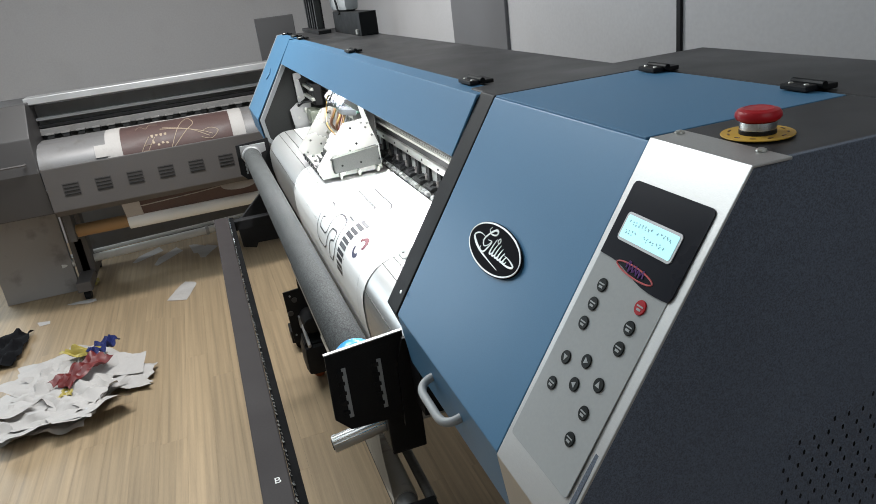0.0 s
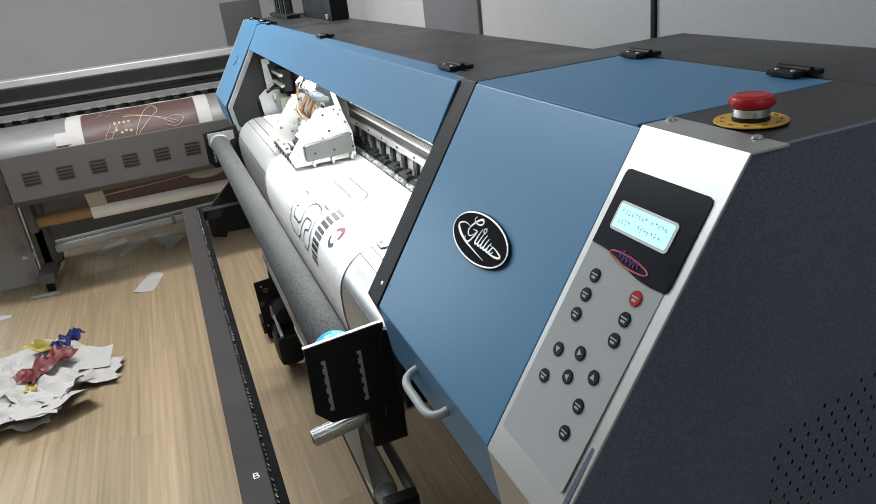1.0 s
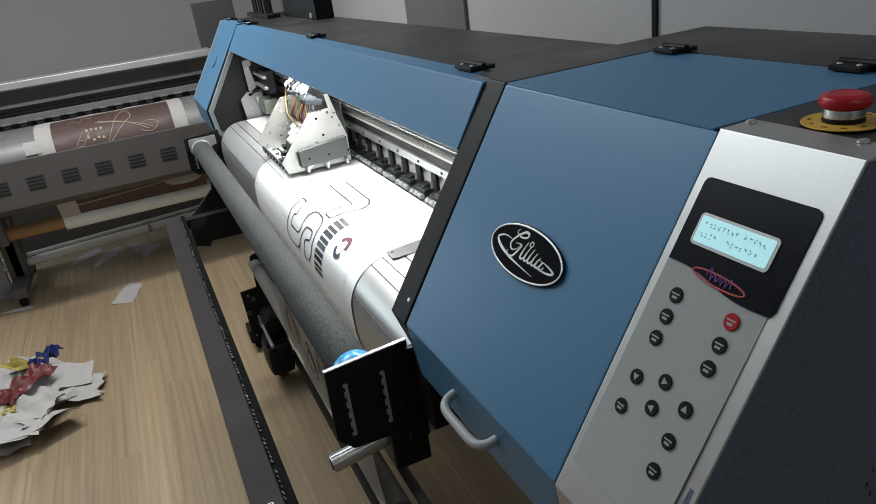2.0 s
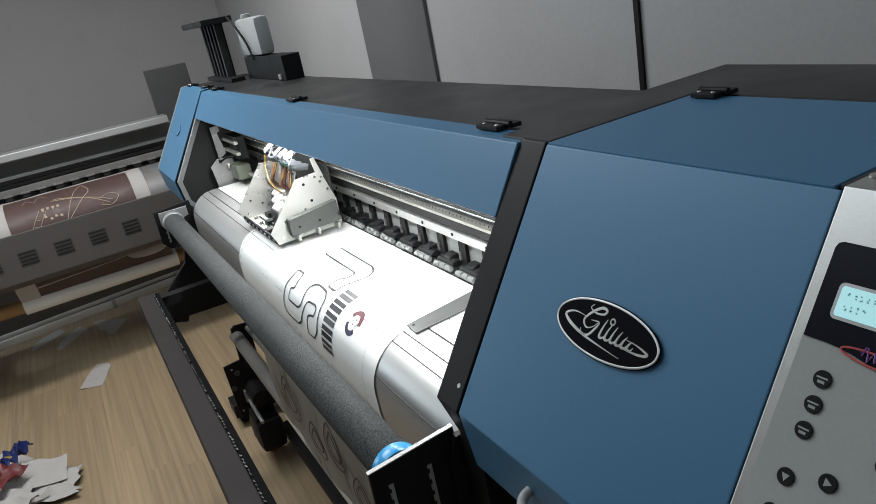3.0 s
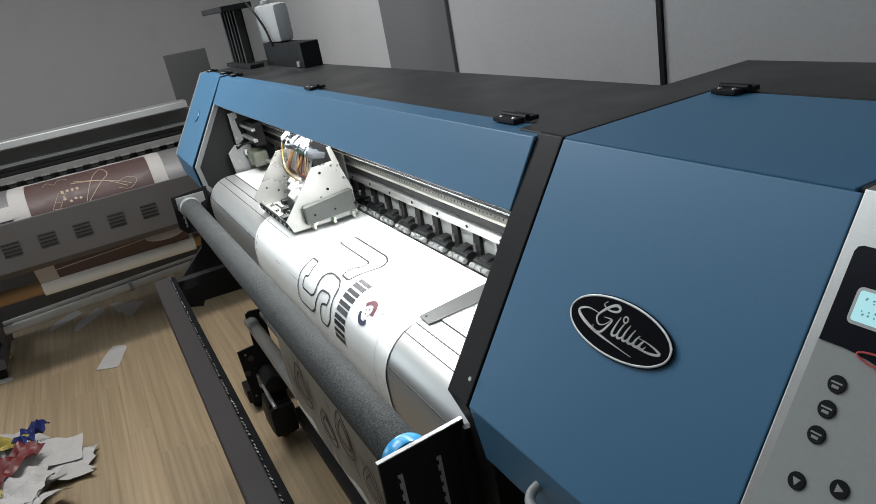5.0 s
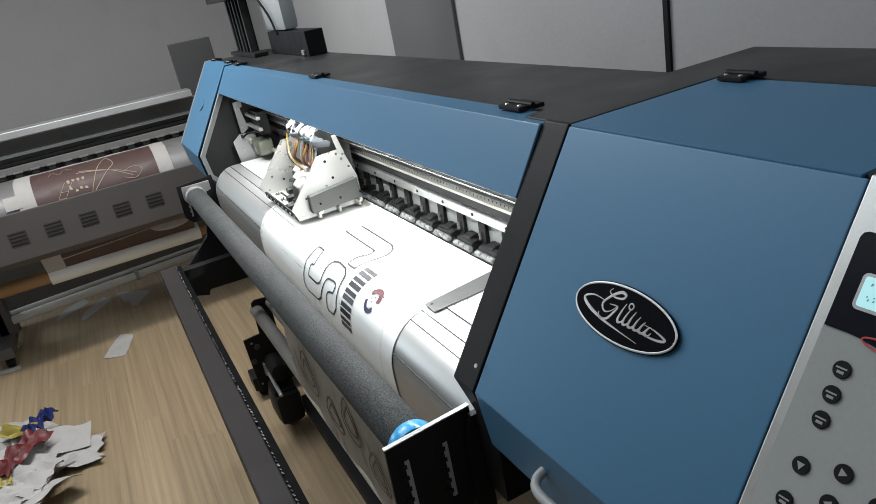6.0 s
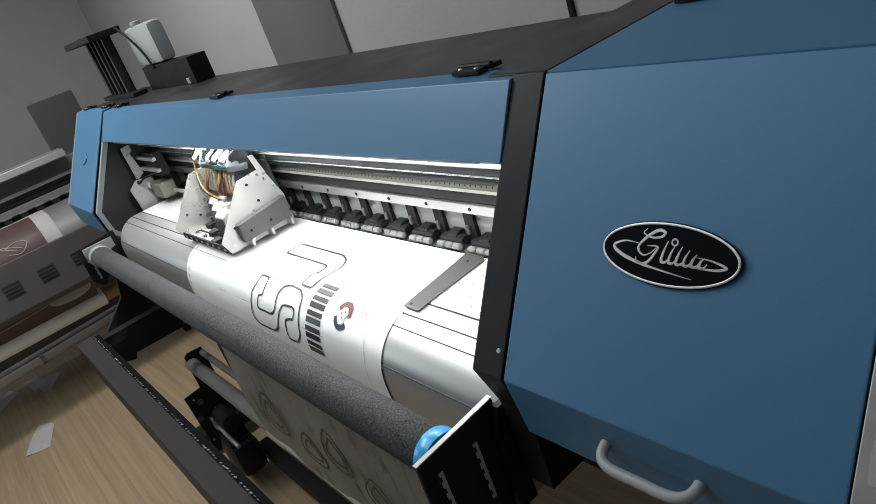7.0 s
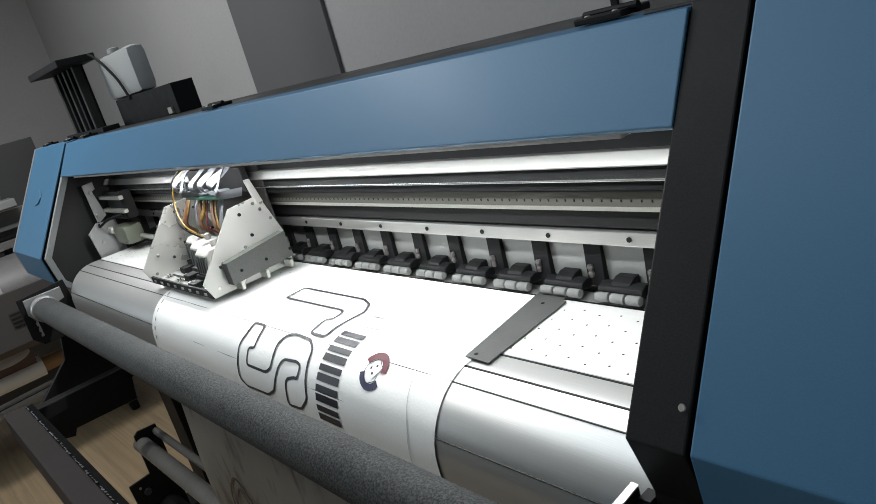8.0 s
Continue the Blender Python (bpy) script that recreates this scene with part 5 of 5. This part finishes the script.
# ---- things on the floor ----
def scrap(name, outline, place, turn, material, label, category, seed=0, curl=0.01, lift=0.0, group="", tilt=(0, 0)):
    """A loose sheet: outline of (x, y), creased and slightly curled, lying on the floor."""
    bm = bmesh.new()
    bm.faces.new([bm.verts.new((x, y, 0)) for x, y in outline])
    bmesh.ops.triangulate(bm, faces=bm.faces[:])
    bmesh.ops.subdivide_edges(bm, edges=bm.edges[:], cuts=5, use_grid_fill=True)
    for v in bm.verts:
        n1 = noise.noise(Vector((v.co.x * 7 + seed * 3.1, v.co.y * 7, seed)))
        n2 = noise.noise(Vector((v.co.x * 22, v.co.y * 22 + seed, seed * 1.7)))
        v.co.z = curl * (abs(n1) * 2 + 0.35 * n2) + v.co.x * tilt[0] + v.co.y * tilt[1]
    low = min(v.co.z for v in bm.verts)
    for v in bm.verts:
        v.co.z += 0.0006 - low + lift
    bmesh.ops.solidify(bm, geom=bm.faces[:], thickness=0.0004)
    ob = mesh_thing(name, bm, material, label, category, group)
    ob.matrix_world = pose(place[0], place[1], 0, 0, 0, turn)
    return ob


scrap("paper_scrap", [(0.11, -0.09), (0.156, 0.014), (0.053, 0.044), (-0.059, 0.073), (-0.093, 0.065), (-0.143, 0.009), (-0.024, -0.047)], (-3.172, -0.70), 0, PAPER_OLD, "torn white paper scrap on the floor", "paper scrap", 1, 0.004, group="paper scraps on the floor")
scrap("paper_scrap", [(-0.08, -0.02), (0.05, -0.03), (0.09, 0.0), (0.07, 0.03), (-0.02, 0.02)], (-3.36, -1.27), 70, PAPER_OLD, "small white paper scrap on the floor", "paper scrap", 2, 0.004, group="paper scraps on the floor")
scrap("paper_scrap", [(-0.04, -0.03), (0.03, -0.03), (0.045, 0.02), (0.0, 0.03)], (-3.17, -1.44), 20, PAPER_OLD, "small white paper scrap on the floor", "paper scrap", 3, 0.004, group="paper scraps on the floor")
for k, (x, y, a, sc) in enumerate(((-3.86, -0.80, 150, 1.0), (-3.98, -0.93, 140, 0.9), (-3.80, -0.55, 165, 0.8), (-3.90, -0.60, 20, 0.8))):
    scrap("paper_scrap", [(-0.15 * sc, -0.02), (0.10 * sc, -0.06), (0.17 * sc, 0.03), (-0.02, 0.05), (-0.14 * sc, 0.01)], (x, y), a, PAPER_OLD, "offcut of paper under the second printer", "paper scrap", 5 + k, 0.003, group="paper scraps on the floor")
def crumpled(name, place, size, material, label, category, seed):
    """A folded, creased piece of foil or cloth: a bent sheet with sharp creases."""
    bm = bmesh.new()
    bmesh.ops.create_grid(bm, x_segments=22, y_segments=16, size=1)
    rng = random.Random(seed)
    folds = [(rng.uniform(0, math.tau), rng.uniform(1.5, 4), rng.uniform(0, 6), rng.uniform(0.25, 0.6)) for _ in range(3)]
    for v in bm.verts:
        h = 0
        for a, f, o, s in folds:
            d = v.co.x * math.cos(a) + v.co.y * math.sin(a)
            h += s * abs(((d * f + o) % 2) - 1)
        r = 1 - 0.28 * abs(noise.noise(Vector((v.co.x * 2, v.co.y * 2, seed))))
        v.co = Vector((v.co.x * size[0] * r, v.co.y * size[1] * r, h * size[2]))
    low = min(v.co.z for v in bm.verts)
    for v in bm.verts:
        v.co.z += 0.001 - low
    bmesh.ops.solidify(bm, geom=bm.faces[:], thickness=0.0006)
    ob = mesh_thing(name, bm, material, label, category, smooth=True)
    ob.location = place
    return ob


rng = random.Random(21)
for k in range(22):
    a, d = rng.uniform(0, math.tau), math.sqrt(rng.random())
    x, y = -2.29 + 0.34 * d * math.cos(a), -1.165 + 0.19 * d * math.sin(a) - 0.25 * (0.36 * d * math.cos(a))
    if k >= 19:
        x, y = (-1.92, -1.90, -2.08)[k - 19], (-1.08, -1.30, -1.40)[k - 19]
    w, h = rng.uniform(0.12, 0.2), rng.uniform(0.06, 0.11)
    out = [(-w * rng.uniform(0.7, 1), -h * rng.uniform(0.6, 1)), (w * rng.uniform(-0.2, 0.3), -h * rng.uniform(0.8, 1.2)), (w * rng.uniform(0.8, 1.1), -h * rng.uniform(0.4, 1)), (w * rng.uniform(0.7, 1), h * rng.uniform(0.5, 1)), (-w * rng.uniform(0.6, 1), h * rng.uniform(0.6, 1.1))]
    if k % 2 == 1 and k < 19:
        ob = crumpled("waste_paper", (x, y, 0.004 * k * (1 - 0.5 * d)), (w * 1.0, h * 1.3, 0.045), PAPER_OLD, "crumpled white sheet in the heap of waste paper", "waste paper", 60 + k)
        tagged(ob, group="heap of waste paper").rotation_euler.z = rng.uniform(0, 3)
        continue
    scrap("waste_paper", out, (x, y), rng.uniform(0, 180), PAPER_OLD, "crumpled white sheet in the heap of waste paper", "waste paper", 20 + k, rng.uniform(0.008, 0.028), 0.004 * k * (1 - 0.5 * d), "heap of waste paper", (rng.uniform(-0.12, 0.12), rng.uniform(-0.12, 0.12)))


crumpled("wrapper", (-2.44, -1.05, 0.07), (0.075, 0.040, 0.055), WRAP_BLUE, "crumpled dark blue wrapper on the paper heap", "wrapper", 1).rotation_euler.z = 2.5
crumpled("wrapper", (-2.22, -1.115, 0.08), (0.13, 0.060, 0.045), WRAP_RED, "crumpled dark red wrapper on the paper heap", "wrapper", 12).rotation_euler.z = 2.45
crumpled("wrapper", (-2.44, -1.145, 0.075), (0.09, 0.045, 0.035), WRAP_YELLOW, "crumpled yellow wrapper on the paper heap", "wrapper", 3).rotation_euler.z = 0.9
crumpled("wrapper", (-2.09, -1.17, 0.07), (0.04, 0.03, 0.02), WRAP_YELLOW, "small yellow wrapper on the paper heap", "wrapper", 4)
crumpled("cloth", (-2.86, -1.62, 0.0), (0.20, 0.15, 0.05), CLOTH_BLACK, "black cloth dropped on the floor", "cloth", 5)
crumpled("wrapper", (-3.64, -1.24, 0.0), (0.06, 0.04, 0.02), WRAP_YELLOW, "small yellow wrapper by the castor", "wrapper", 6)

# ---- boards of the floor ----
wide = box((-4.7, -3.6, -0.0045), (3.0, -2.301, 0.0))
part("floor_board", wide, FLOOR, floor)
board_bm = box((-0.5997, -0.0498, -0.0045), (0.5997, 0.0498, 0.0))
board_mesh = finish("floor_board", board_bm, FLOOR)
rng = random.Random(5)
for j in range(31):
    y = -2.25 + 0.10 * j
    shift = rng.uniform(0, 1.2)
    for k in range(-1, 8):
        x = -4.7 + 1.2 * k + shift + 0.6
        x0, x1 = max(x - 0.5997, -4.7), min(x + 0.5997, 3.0)
        if x1 - x0 < 0.02:
            continue
        if x1 - x0 < 1.19:
            part("floor_board", box((x0, y - 0.0498, -0.0045), (x1, y + 0.0498, 0.0)), FLOOR, floor)
            continue
        ob = new("floor_board", board_mesh)
        ob.parent = floor
        ob.location = (x, y, 0)
